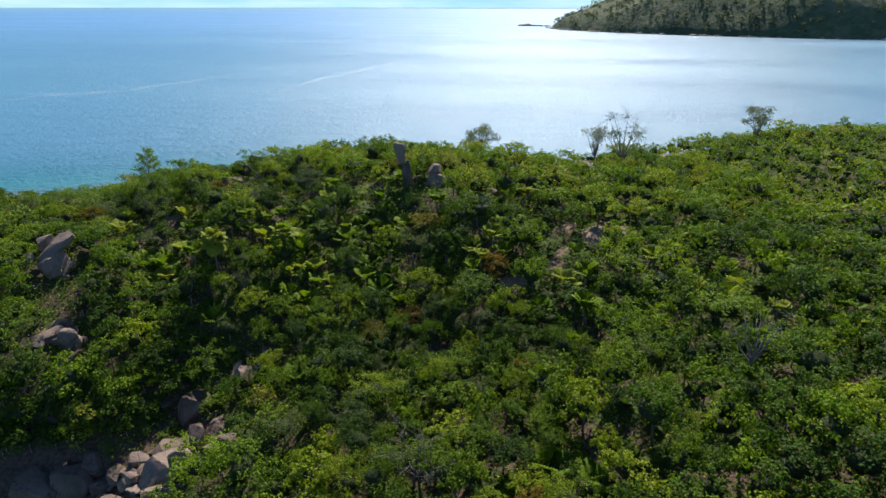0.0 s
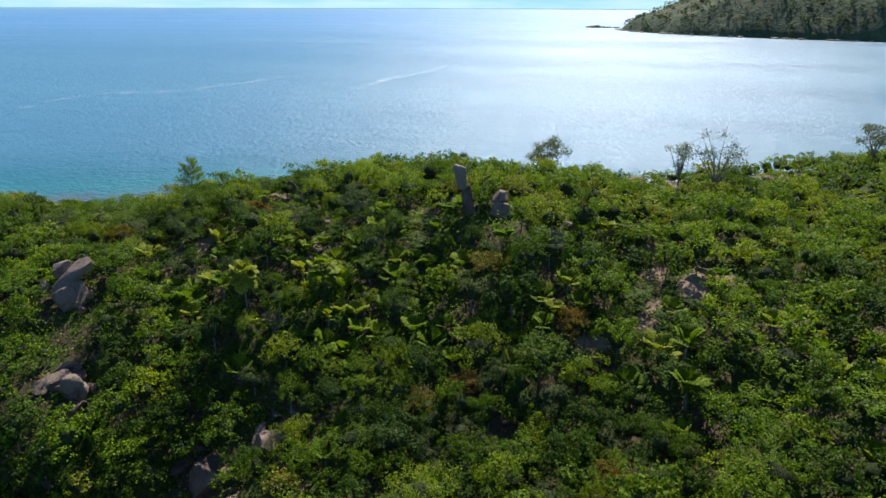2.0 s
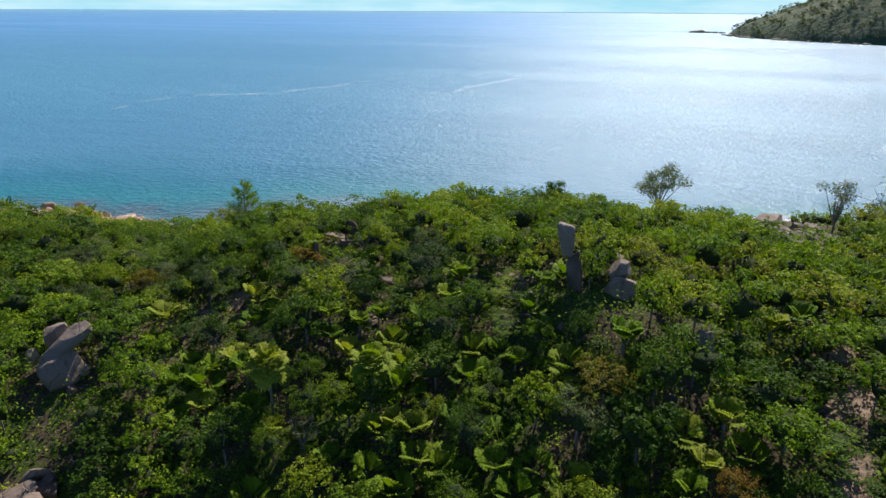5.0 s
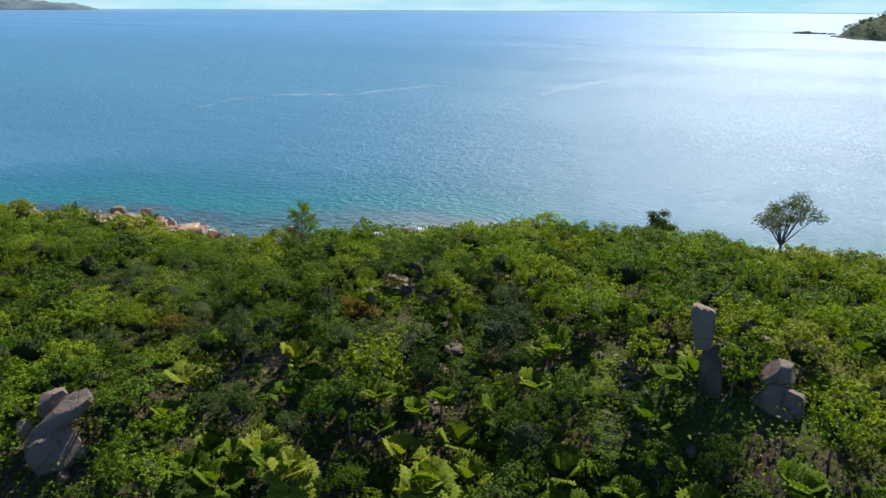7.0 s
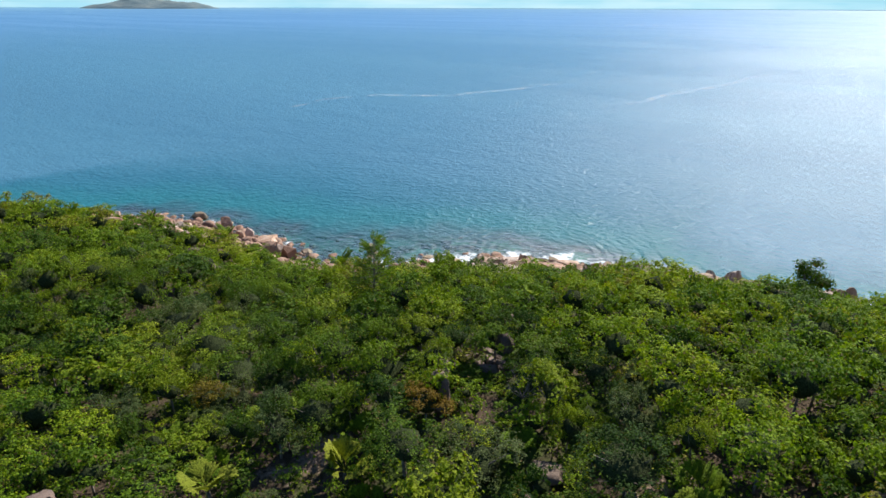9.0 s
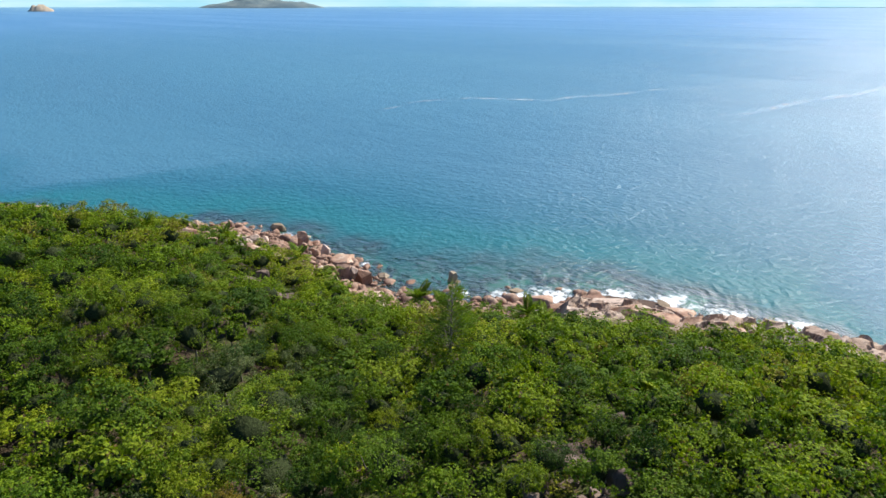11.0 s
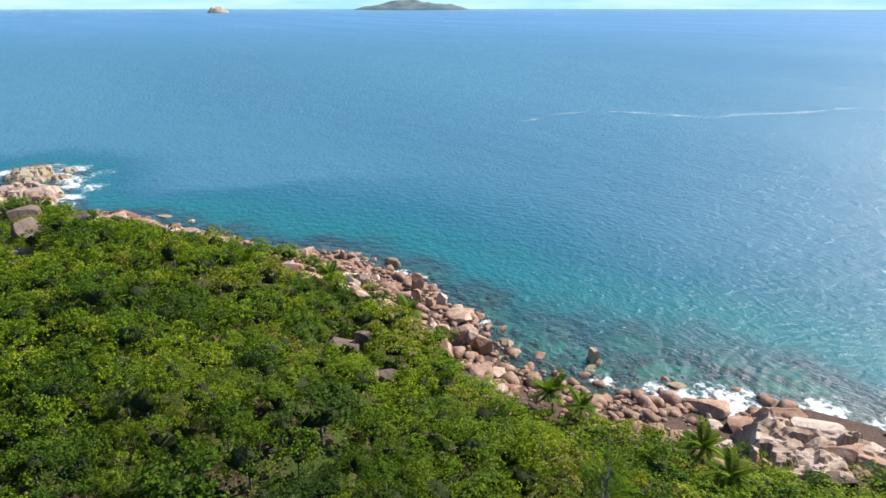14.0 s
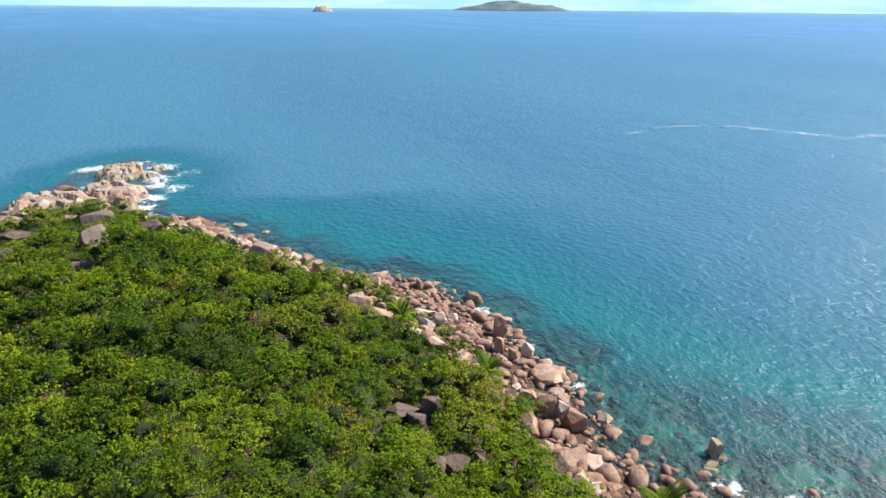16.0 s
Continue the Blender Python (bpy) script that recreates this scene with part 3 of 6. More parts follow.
boulder(-93.4, 113.2, 2.39, 1.11, 1.11, 1.66, 69, 3, -9, "pink", 2, group="beach boulders")
boulder(-98.3, 121.2, 0.21, 1.04, 1.04, 0.52, 60, -5, 7, "pink", 2, group="beach boulders")
boulder(-93.2, 123.0, 0.08, 1.18, 1.18, 0.64, 54, -1, -1, "tan", 6, group="beach boulders")
boulder(-91.2, 120.4, -0.12, 0.76, 0.73, 0.28, 62, -6, -10, "tan", 2, group="beach boulders")
boulder(-88.6, 114.4, 1.43, 1.71, 1.71, 0.66, 39, 8, -8, "pink", 6, group="beach boulders")
boulder(-87.2, 116.6, 0.77, 1.63, 1.31, 0.49, 61, 1, 8, "pink", 3, group="beach boulders")
boulder(-90.7, 113.8, 1.44, 0.73, 0.73, 0.52, 45, 2, 6, "pink", 7, group="beach boulders")
boulder(-85.1, 113.3, 1.77, 1.12, 1.12, 0.88, 63, -1, -8, "pink", 1, group="beach boulders")
boulder(-83.9, 114.3, 1.56, 0.86, 0.86, 0.53, 50, 7, 2, "pink", 2, group="beach boulders")
boulder(-88.1, 110.1, 2.46, 0.86, 0.86, 0.53, 43, -8, 8, "pink", 0, group="beach boulders")
boulder(-83.7, 116.2, 1.00, 1.05, 1.05, 0.45, 43, -3, -9, "pink", 7, group="beach boulders")
boulder(-86.5, 110.8, 2.24, 0.68, 0.68, 0.37, 51, 6, -4, "pink", 3, group="beach boulders")
boulder(-83.9, 129.8, 0.35, 0.95, 0.95, 1.26, 47, 7, -2, "tan", 1, group="beach boulders")
boulder(-82.9, 129.9, -0.10, 0.68, 0.68, 0.42, 29, 2, 8, "tan", 6, group="beach boulders")
boulder(-82.0, 127.9, -0.16, 1.19, 0.74, 0.29, 38, 4, -1, "tan", 3, group="beach boulders")
boulder(-86.9, 121.2, -0.08, 0.97, 0.83, 0.32, 51, 9, -0, "tan", 1, group="beach boulders")
boulder(-84.7, 114.8, 1.43, 1.52, 1.46, 0.54, 58, -7, 7, "pink", 2, group="beach boulders")
# stones showing through the scrub above the beach
boulder(-96.6, 100.2, 6.15, 1.68, 1.68, 0.87, 73, -3, 7, "grey", 4, group="hill stones")
boulder(-97.0, 103.4, 5.41, 1.15, 1.15, 1.01, 66, 8, 4, "grey", 0, group="hill stones")
boulder(-95.0, 101.1, 5.88, 1.11, 1.11, 0.80, 70, -8, -8, "grey", 7, group="hill stones")
boulder(-95.4, 98.5, 6.33, 0.88, 0.88, 0.56, 69, 0, -2, "grey", 4, group="hill stones")
boulder(-87.8, 99.4, 6.51, 1.20, 1.20, 0.93, 61, 5, 10, "grey", 0, group="hill stones")
boulder(-88.1, 101.8, 5.69, 1.64, 1.48, 0.63, 68, 2, -4, "grey", 7, group="hill stones")
boulder(-88.2, 104.2, 4.94, 0.74, 0.74, 0.94, 68, 1, 9, "grey", 7, group="hill stones")
boulder(-89.2, 98.2, 6.62, 0.81, 0.81, 0.51, 70, -1, -7, "grey", 5, group="hill stones")
# the broad sloping slab and the stones beside it
boulder(-84.5, 130.2, -0.11, 1.06, 0.85, 0.38, 56, -3, -1, "tan", 2, group="slab stones")
boulder(-82.7, 128.3, -0.15, 0.95, 0.55, 0.24, 47, 2, -4, "tan", 5, group="slab stones")
boulder(-78.0, 127.1, -0.20, 0.66, 0.48, 0.21, 32, 6, 3, "tan", 1, group="slab stones")
boulder(-73.8, 133.8, -0.08, 1.37, 0.75, 0.26, 24, 3, 8, "tan", 5, group="slab stones")
boulder(-69.1, 132.5, 0.28, 2.51, 1.83, 0.79, 38, -3, -4, "pink", 0, "broad sloping sheet of cracked pink granite above the surf", group="slab stones")
boulder(-70.9, 128.3, 0.39, 1.56, 1.25, 0.53, 39, 0, 5, "pink", 1, group="slab stones")
boulder(-66.8, 129.8, 0.58, 1.54, 0.88, 0.37, 42, 6, 9, "pink", 2, group="slab stones")
boulder(-63.1, 125.6, 2.19, 1.33, 1.31, 0.55, 24, 10, 3, "pink", 1, group="slab stones")
boulder(-61.8, 130.0, 1.72, 0.75, 0.75, 1.05, 37, 9, -8, "pink", 7, group="slab stones")
boulder(-58.7, 124.8, 3.40, 0.99, 0.99, 0.87, 35, 5, 2, "pink", 4, group="slab stones")
boulder(-60.5, 120.0, 4.13, 1.13, 1.06, 0.44, 43, 4, 8, "pink", 3, group="slab stones")
boulder(-66.3, 122.4, 2.49, 1.21, 0.97, 0.41, 47, 4, -4, "pink", 3, group="slab stones")
boulder(-59.2, 123.1, 3.64, 0.97, 0.97, 0.61, 38, 1, 1, "pink", 7, group="slab stones")
boulder(-63.8, 132.7, 1.00, 3.33, 2.13, 0.91, 42, -2, -2, "pink", 5, "broad sloping sheet of cracked pink granite above the surf", group="slab stones")
boulder(-62.9, 137.5, 0.86, 2.54, 1.85, 0.81, 22, -2, -10, "pink", 2, "broad sloping sheet of cracked pink granite above the surf", group="slab stones")
boulder(-59.4, 136.6, 1.89, 3.14, 1.80, 0.78, 38, -1, 1, "pink", 5, "broad sloping sheet of cracked pink granite above the surf", group="slab stones")
boulder(-59.1, 130.0, 2.60, 1.67, 1.67, 0.97, 26, -2, -9, "pink", 1, group="slab stones")
boulder(-58.6, 133.4, 2.24, 1.52, 1.39, 0.60, 26, 9, 3, "pink", 5, group="slab stones")
boulder(-56.9, 127.9, 3.30, 1.21, 1.21, 0.57, 31, -4, -8, "grey", 4, "weathered dark grey granite boulder beside the shore", group="slab stones")
boulder(-54.8, 132.4, 3.60, 2.51, 2.34, 1.01, 24, 3, -0, "pink", 1, "broad sloping sheet of cracked pink granite above the surf", group="slab stones")
boulder(-51.3, 132.3, 3.78, 3.70, 2.31, 0.99, 13, -5, -4, "pink", 0, "broad sloping sheet of cracked pink granite above the surf", group="slab stones")
boulder(-54.3, 137.3, 2.23, 2.21, 1.42, 0.61, 14, 6, 4, "pink", 4, group="slab stones")
boulder(-54.7, 144.3, 0.29, 1.12, 1.12, 0.79, 8, -5, 5, "tan", 3, group="slab stones")
boulder(-50.4, 138.1, 2.08, 2.65, 2.65, 1.28, 7, -4, -8, "pink", 0, "broad sloping sheet of cracked pink granite above the surf", group="slab stones")
boulder(-46.7, 134.6, 3.49, 2.29, 2.29, 1.52, 29, 3, 2, "pink", 2, group="slab stones")
boulder(-44.0, 136.8, 3.12, 1.91, 1.91, 1.44, 23, 3, 9, "pink", 1, group="slab stones")
boulder(-44.1, 143.2, 1.14, 3.91, 2.57, 1.12, 17, 4, 4, "pink", 2, "broad sloping sheet of cracked pink granite above the surf", group="slab stones")
boulder(-41.3, 137.3, 3.18, 2.55, 2.04, 0.88, 14, -7, 7, "pink", 7, "broad sloping sheet of cracked pink granite above the surf", group="slab stones")
boulder(-53.9, 127.5, 4.15, 1.97, 1.26, 0.53, 26, -2, -7, "grey", 4, "weathered dark grey granite boulder beside the shore", group="slab stones")
boulder(-44.2, 119.3, 7.96, 1.84, 1.60, 0.66, 21, 1, -4, "grey", 6, "weathered dark grey granite boulder beside the shore", group="slab stones")
boulder(-40.4, 119.2, 8.71, 1.64, 1.64, 1.03, 12, -2, -2, "grey", 0, "weathered dark grey granite boulder beside the shore", group="slab stones")
boulder(-39.7, 121.9, 7.89, 0.85, 0.85, 0.75, 10, 4, -4, "grey", 2, "weathered dark grey granite boulder beside the shore", group="slab stones")
# the rocky point
boulder(-190.7, 75.5, 2.09, 2.96, 2.96, 1.74, 80, -8, 2, "tan", 0, group="point stones")
boulder(-185.9, 70.9, 4.43, 3.22, 2.86, 1.49, 86, 1, -0, "pink", 2, group="point stones")
boulder(-178.6, 58.0, 5.77, 2.06, 2.06, 1.54, 110, -1, 5, "pink", 6, group="point stones")
boulder(-176.4, 56.9, 5.51, 1.69, 1.69, 1.58, 95, -7, 1, "pink", 3, group="point stones")
boulder(-165.8, 60.7, 6.89, 3.73, 2.49, 1.27, 87, 2, 8, "grey", 4, "weathered dark grey granite boulder beside the shore", group="point stones")
boulder(-165.8, 72.1, 8.09, 3.06, 2.45, 1.26, 105, 7, -2, "grey", 0, "weathered dark grey granite boulder beside the shore", group="point stones")
boulder(-171.0, 67.7, 7.32, 1.92, 1.92, 1.08, 104, -6, 2, "pink", 4, group="point stones")
boulder(-155.4, 72.6, 8.34, 2.67, 2.67, 1.99, 101, -0, 7, "grey", 1, "weathered dark grey granite boulder beside the shore", group="point stones")
boulder(-145.2, 70.8, 7.68, 1.80, 1.44, 0.71, 105, 8, 8, "grey", 0, "weathered dark grey granite boulder beside the shore", group="point stones")
boulder(-157.2, 59.6, 6.65, 1.46, 1.46, 1.66, 102, 1, 10, "grey", 5, "weathered dark grey granite boulder beside the shore", group="point stones")
boulder(-161.3, 80.0, 6.78, 3.25, 2.13, 1.07, 101, -6, -9, "grey", 3, "weathered dark grey granite boulder beside the shore", group="point stones")
boulder(-174.6, 87.4, 1.63, 2.98, 2.98, 1.64, 73, 4, -3, "pink", 2, group="point stones")
boulder(-171.6, 90.5, 0.95, 3.90, 2.34, 1.17, 90, -8, 10, "pink", 0, group="point stones")
boulder(-159.2, 98.5, 0.39, 2.69, 1.67, 0.81, 68, -5, -5, "pink", 0, group="point stones")
boulder(-150.1, 101.1, 1.11, 3.06, 2.67, 1.27, 89, 9, -10, "pink", 2, group="point stones")
boulder(-149.4, 104.2, 0.52, 1.39, 1.39, 1.58, 68, -5, 5, "pink", 5, group="point stones")
boulder(-137.6, 102.5, 2.63, 1.24, 1.24, 0.83, 84, -4, -2, "pink", 6, group="point stones")
boulder(-176.5, 96.7, 0.10, 2.03, 1.12, 0.35, 69, -2, 9, "tan", 4, group="point stones")
boulder(-170.1, 100.6, 0.10, 0.98, 0.78, 0.39, 82, -4, -6, "tan", 6, group="point stones")
# standing and leaning stones on the hill
boulder(-6.0, 84.6, 19.58, 1.31, 1.31, 0.91, -6, -6, -0, "grey", 6, group="hill stones")
boulder(-11.2, 81.8, 19.49, 0.83, 0.83, 0.74, 18, 9, -2, "grey", 3, group="hill stones")
boulder(-52.5, 61.5, 13.19, 0.62, 0.62, 0.55, 53, 0, -9, "grey", 4, group="hill stones")
boulder(-37.1, 83.9, 16.22, 0.89, 0.89, 1.10, 38, 9, -5, "grey", 3, group="hill stones")
boulder(-38.4, 96.4, 14.81, 0.61, 0.61, 0.72, 39, -0, -8, "grey", 5, group="hill stones")
boulder(-38.7, 90.4, 15.59, 1.41, 1.13, 0.52, 17, 1, -6, "grey", 1, group="hill stones")
# stones on the shoulder
boulder(-36.8, 88.7, 16.12, 1.55, 1.41, 0.60, 35, 10, 8, "grey", 0, group="hill stones")
boulder(-34.6, 86.2, 16.46, 0.83, 0.83, 0.47, 17, -4, -3, "grey", 5, group="hill stones")
boulder(-71.5, 89.5, 8.73, 0.77, 0.77, 0.68, 74, 9, 4, "grey", 0, group="hill stones")
# stones on the crest
boulder(2.7, 78.3, 18.40, 1.13, 1.13, 0.70, -0, -0, -4, "grey", 6, group="hill stones")
boulder(-40.2, 90.0, 15.33, 0.94, 0.90, 0.46, 30, -6, 2, "grey", 5, group="hill stones")
boulder(19.1, 148.7, 5.02, 3.64, 2.43, 1.27, -12, 1, -8, "grey", 3, group="hill stones")
boulder(19.7, 136.1, 7.37, 2.75, 1.51, 0.66, -18, -3, 10, "grey", 3, group="hill stones")
boulder(43.7, 137.9, 10.13, 3.50, 1.92, 0.68, -33, -8, -4, "grey", 5, group="hill stones")
# the gully of fallen stones
boulder(-21.3, 50.7, 6.74, 1.77, 1.77, 1.96, 34, -0, -9, "grey", 4, "grey granite boulder fallen in a shaded gully", group="gully stones")
boulder(-26.5, 48.6, 4.63, 1.81, 1.81, 1.60, 35, 6, -7, "grey", 6, "grey granite boulder fallen in a shaded gully", group="gully stones")
boulder(-22.0, 44.3, 4.84, 1.37, 1.37, 1.01, 28, -3, -10, "grey", 2, "grey granite boulder fallen in a shaded gully", group="gully stones")
boulder(-25.6, 40.6, 3.93, 1.96, 1.96, 1.54, 27, 5, 8, "grey", 6, "grey granite boulder fallen in a shaded gully", group="gully stones")
boulder(-19.4, 40.3, 6.05, 1.41, 1.41, 1.63, 16, -3, 2, "grey", 0, "grey granite boulder fallen in a shaded gully", group="gully stones")
boulder(-24.7, 38.1, 3.48, 1.76, 0.97, 0.34, 40, -0, 9, "grey", 0, "grey granite boulder fallen in a shaded gully", group="gully stones")
boulder(-34.6, 41.0, 1.32, 2.16, 2.16, 1.26, 26, 2, 2, "grey", 0, "grey granite boulder fallen in a shaded gully", group="gully stones")
boulder(-37.9, 40.7, 1.09, 2.56, 2.56, 1.60, 44, -10, -1, "grey", 2, "grey granite boulder fallen in a shaded gully", group="gully stones")
boulder(-36.2, 42.0, 1.68, 1.02, 1.02, 0.68, 39, -7, 2, "grey", 3, "grey granite boulder fallen in a shaded gully", group="gully stones")
boulder(-33.1, 42.1, 2.42, 1.15, 1.15, 1.02, 32, -4, 3, "grey", 2, "grey granite boulder fallen in a shaded gully", group="gully stones")
boulder(-31.7, 40.6, 1.30, 1.13, 1.13, 0.58, 40, 9, 7, "grey", 5, "grey granite boulder fallen in a shaded gully", group="gully stones")
boulder(-30.5, 41.2, 2.13, 0.96, 0.96, 0.85, 26, -3, 1, "grey", 2, "grey granite boulder fallen in a shaded gully", group="gully stones")
boulder(-27.9, 40.1, 2.65, 0.93, 0.93, 1.24, 27, 7, -6, "grey", 7, "grey granite boulder fallen in a shaded gully", group="gully stones")
boulder(-23.0, 42.3, 4.81, 1.20, 1.20, 1.85, 35, -9, 3, "grey", 3, "grey granite boulder fallen in a shaded gully", group="gully stones")
boulder(-23.2, 39.5, 4.72, 1.17, 1.17, 1.81, 41, -7, 4, "grey", 0, "grey granite boulder fallen in a shaded gully", group="gully stones")
boulder(-38.8, 50.4, 9.70, 0.88, 0.88, 1.00, 36, -3, 9, "grey", 0, "grey granite boulder fallen in a shaded gully", group="gully stones")
boulder(-26.4, 43.5, 3.60, 1.89, 1.89, 0.85, 36, 2, 1, "grey", 4, "grey granite boulder fallen in a shaded gully", group="gully stones")

# the balanced standing stones on the crest
hewn(-9.07, 76.0, 24.0, 0.74, 0.64, 1.5, 4, 2, -9, (1.02, 0.95), (0.62, 0.7), 43, "tall grey granite stone balanced upright on a pillar")
hewn(-8.25, 76.0, 20.6, 0.78, 0.8, 2.55, 8, -3, -8, (0.9, 0.85), (0.75, 1.0), 45, "tall cracked grey granite pillar carrying a balanced stone")
hewn(-4.6, 76.5, 21.75, 1.0, 0.9, 0.72, -6, 4, 14, (0.7, 0.8), (1.05, 1.0), 46, "grey granite boulder resting on a larger leaning stone")
hewn(-4.6, 75.8, 19.7, 1.4, 1.15, 1.75, -3, 5, 16, (0.8, 0.8), (0.95, 1.0), 47, "large leaning grey granite boulder on the crest")
hewn(-6.7, 79.0, 21.5, 0.62, 0.6, 0.85, 30, 0, 8, (0.8, 0.8), (1.0, 1.0), 11, "rounded grey granite boulder behind the standing stones")
hewn(-5.8, 79.2, 21.3, 0.5, 0.6, 0.6, 60, 6, -6, (0.7, 0.8), (1.0, 1.0), 12, "small grey granite boulder behind the standing stones")
hewn(-0.6, 78.6, 19.6, 0.9, 0.8, 0.75, 20, 0, 4, (0.8, 0.8), (1.0, 1.0), 14, "broad grey granite boulder half hidden in scrub")
# the leaning pile on the western shoulder
hewn(-45.7, 59.5, 13.9, 1.6, 1.0, 1.6, 62, -6, -20, (1.0, 0.9), (0.9, 1.0), 51, "large square grey-brown granite block under a leaning slab")
hewn(-46.0, 60.3, 16.15, 2.3, 0.9, 0.46, 62, 8, -31, (0.95, 0.9), (1.0, 1.0), 22, "long dark grey granite slab leaning across a block")
hewn(-47.7, 61.0, 16.5, 1.15, 0.8, 0.6, 62, 6, -24, (0.75, 0.8), (1.0, 1.0), 23, "grey granite stone lying behind a leaning slab")
hewn(-48.5, 59.3, 15.1, 0.5, 0.5, 0.6, 20, 0, 6, (0.75, 0.75), (1.0, 1.0), 24, "small pale granite stone beside a leaning slab", "tan")
hewn(-44.2, 60.0, 14.2, 0.4, 0.4, 0.5, 50, 10, 12, (0.7, 0.7), (1.0, 1.0), 25, "small pale broken granite stone below a block", "tan")
hewn(-44.3, 58.6, 13.0, 0.55, 0.5, 0.5, 20, 0, -8, (0.8, 0.7), (1.0, 1.0), 26, "small grey granite stone below a block")
# the pinnacle and ledges on the western slope
hewn(-34.6, 80.3, 17.6, 0.55, 0.6, 1.5, 30, 4, 6, (0.6, 0.8), (1.0, 1.0), 31, "narrow grey granite pinnacle among scrub")
hewn(-35.3, 80.9, 18.3, 0.6, 0.6, 0.6, 10, 0, -8, (0.7, 0.7), (1.0, 1.0), 32, "pale grey granite stone beside a pinnacle")
hewn(-33.9, 87.4, 18.4, 0.75, 0.75, 0.8, 40, 0, 4, (0.7, 0.7), (1.0, 1.0), 33, "rounded grey granite boulder above a bank of stones")
hewn(-26.4, 78.4, 16.6, 1.3, 0.9, 0.42, 24, -6, 3, (0.95, 0.85), (1.0, 1.0), 34, "flat brown granite ledge in the scrub")
hewn(-1.0, 69.6, 18.3, 0.55, 0.5, 0.55, 5, -5, 8, (0.7, 0.7), (1.0, 1.0), 35, "small pale granite boulder on the slope", "tan")
hewn(1.7, 71.6, 18.9, 0.7, 0.65, 1.1, -13, -6, -7, (0.7, 0.7), (1.0, 1.0), 36, "upright grey granite boulder on the slope")
hewn(-39.2, 50.4, 10.4, 1.15, 0.9, 1.0, 30, -10, 14, (0.7, 0.8), (1.0, 1.0), 37, "angular grey granite block rising from scrub")


def scree(cx, cy, rx, ry, count, low, high, label, seed, kind="grey"):
    """A bank of broken stones lying on the slope."""
    r = random.Random(seed)
    for _ in range(count):
        a, d = r.uniform(0, 6.28), math.sqrt(r.random())
        x, y, s = cx + rx * d * math.cos(a), cy + ry * d * math.sin(a), r.uniform(low, high)
        boulder(x, y, ground_at(x, y) + 0.25 * s, s * r.uniform(1.0, 1.7), s, s * r.uniform(0.45, 0.8), r.uniform(0, 360), r.uniform(-18, 18), r.uniform(-18, 18), kind, r.randrange(8), label, "scree stones", True, "scree_stone")


scree(-14.5, 78.2, 3.6, 1.9, 40, 0.18, 0.48, "broken brown-grey granite stone in a bank below the crest", 1)
scree(-11.2, 80.8, 1.6, 1.2, 14, 0.18, 0.42, "broken brown-grey granite stone in a bank below the crest", 2)
scree(-12.3, 73.2, 1.6, 1.6, 14, 0.18, 0.42, "broken brown-grey granite stone in a bank below the crest", 3)
scree(-25.0, 73.8, 1.5, 2.4, 22, 0.18, 0.45, "reddish broken granite stone in a gap of the scrub", 4)
scree(-36.0, 86.8, 2.4, 1.5, 20, 0.2, 0.5, "brown granite stone in a bank on the slope", 5)
scree(-25.9, 77.3, 1.6, 0.8, 6, 0.3, 0.6, "brown granite stone in a bank on the slope", 6)
scree(19.0, 131.0, 5.5, 11.0, 60, 0.7, 1.9, "flat brown granite slab on a bare rocky slope", 7)
scree(18.0, 118.0, 3.0, 4.0, 12, 0.6, 1.3, "flat brown granite slab on a bare rocky slope", 8)
scree(42.0, 131.0, 6.0, 6.0, 16, 0.7, 1.6, "flat brown granite slab on a bare rocky slope", 9)
# pale slabs at the head of the beach
for x, y, a, b, c, turn in ((-113.2, 108.2, 2.4, 1.7, 1.1, 70), (-118.8, 105.6, 2.2, 1.6, 1.0, 60), (-110.0, 110.2, 1.8, 1.3, 1.1, 40), (-122.0, 104.4, 2.0, 1.5, 0.9, 80), (-106.6, 111.8, 1.6, 1.3, 1.0, 30), (-103.0, 112.4, 1.5, 1.2, 1.0, 60), (-99.0, 111.6, 1.3, 1.1, 0.9, 20), (-115.6, 111.6, 1.7, 1.3, 0.9, 10)):
    boulder(x, y, ground_at(x, y) + 0.5 * c, a, b, c, turn, -8, 10, "pink", int(turn) // 10, "pale pink granite slab at the head of the beach", "beach boulders")
# single rocks standing in the shallows
hewn(-125.9, 124.2, 0.45, 2.0, 0.95, 0.8, 20, 4, -6, (0.9, 0.8), (1.0, 1.0), 61, "long brown granite block awash off the beach", "tan", "beach boulders")
# smooth pale slabs sloping into the sea
hewn(-176.0, 89.4, 0.9, 6.6, 2.6, 1.9, 29, 10, 9, (0.85, 0.55), (1.0, 1.0), 71, "long smooth pale pink granite slab sloping into the sea", "pink", "point stones")
hewn(-151.6, 99.4, 1.3, 7.4, 2.3, 1.7, 25, 12, 5, (0.85, 0.55), (1.0, 1.0), 72, "long smooth pale pink granite slab above the water", "pink", "point stones")
hewn(-143.6, 104.4, 1.6, 1.3, 1.1, 1.7, 40, 4, 6, (0.7, 0.7), (1.0, 1.0), 73, "upright pale granite boulder at the head of the beach", "pink", "beach boulders")
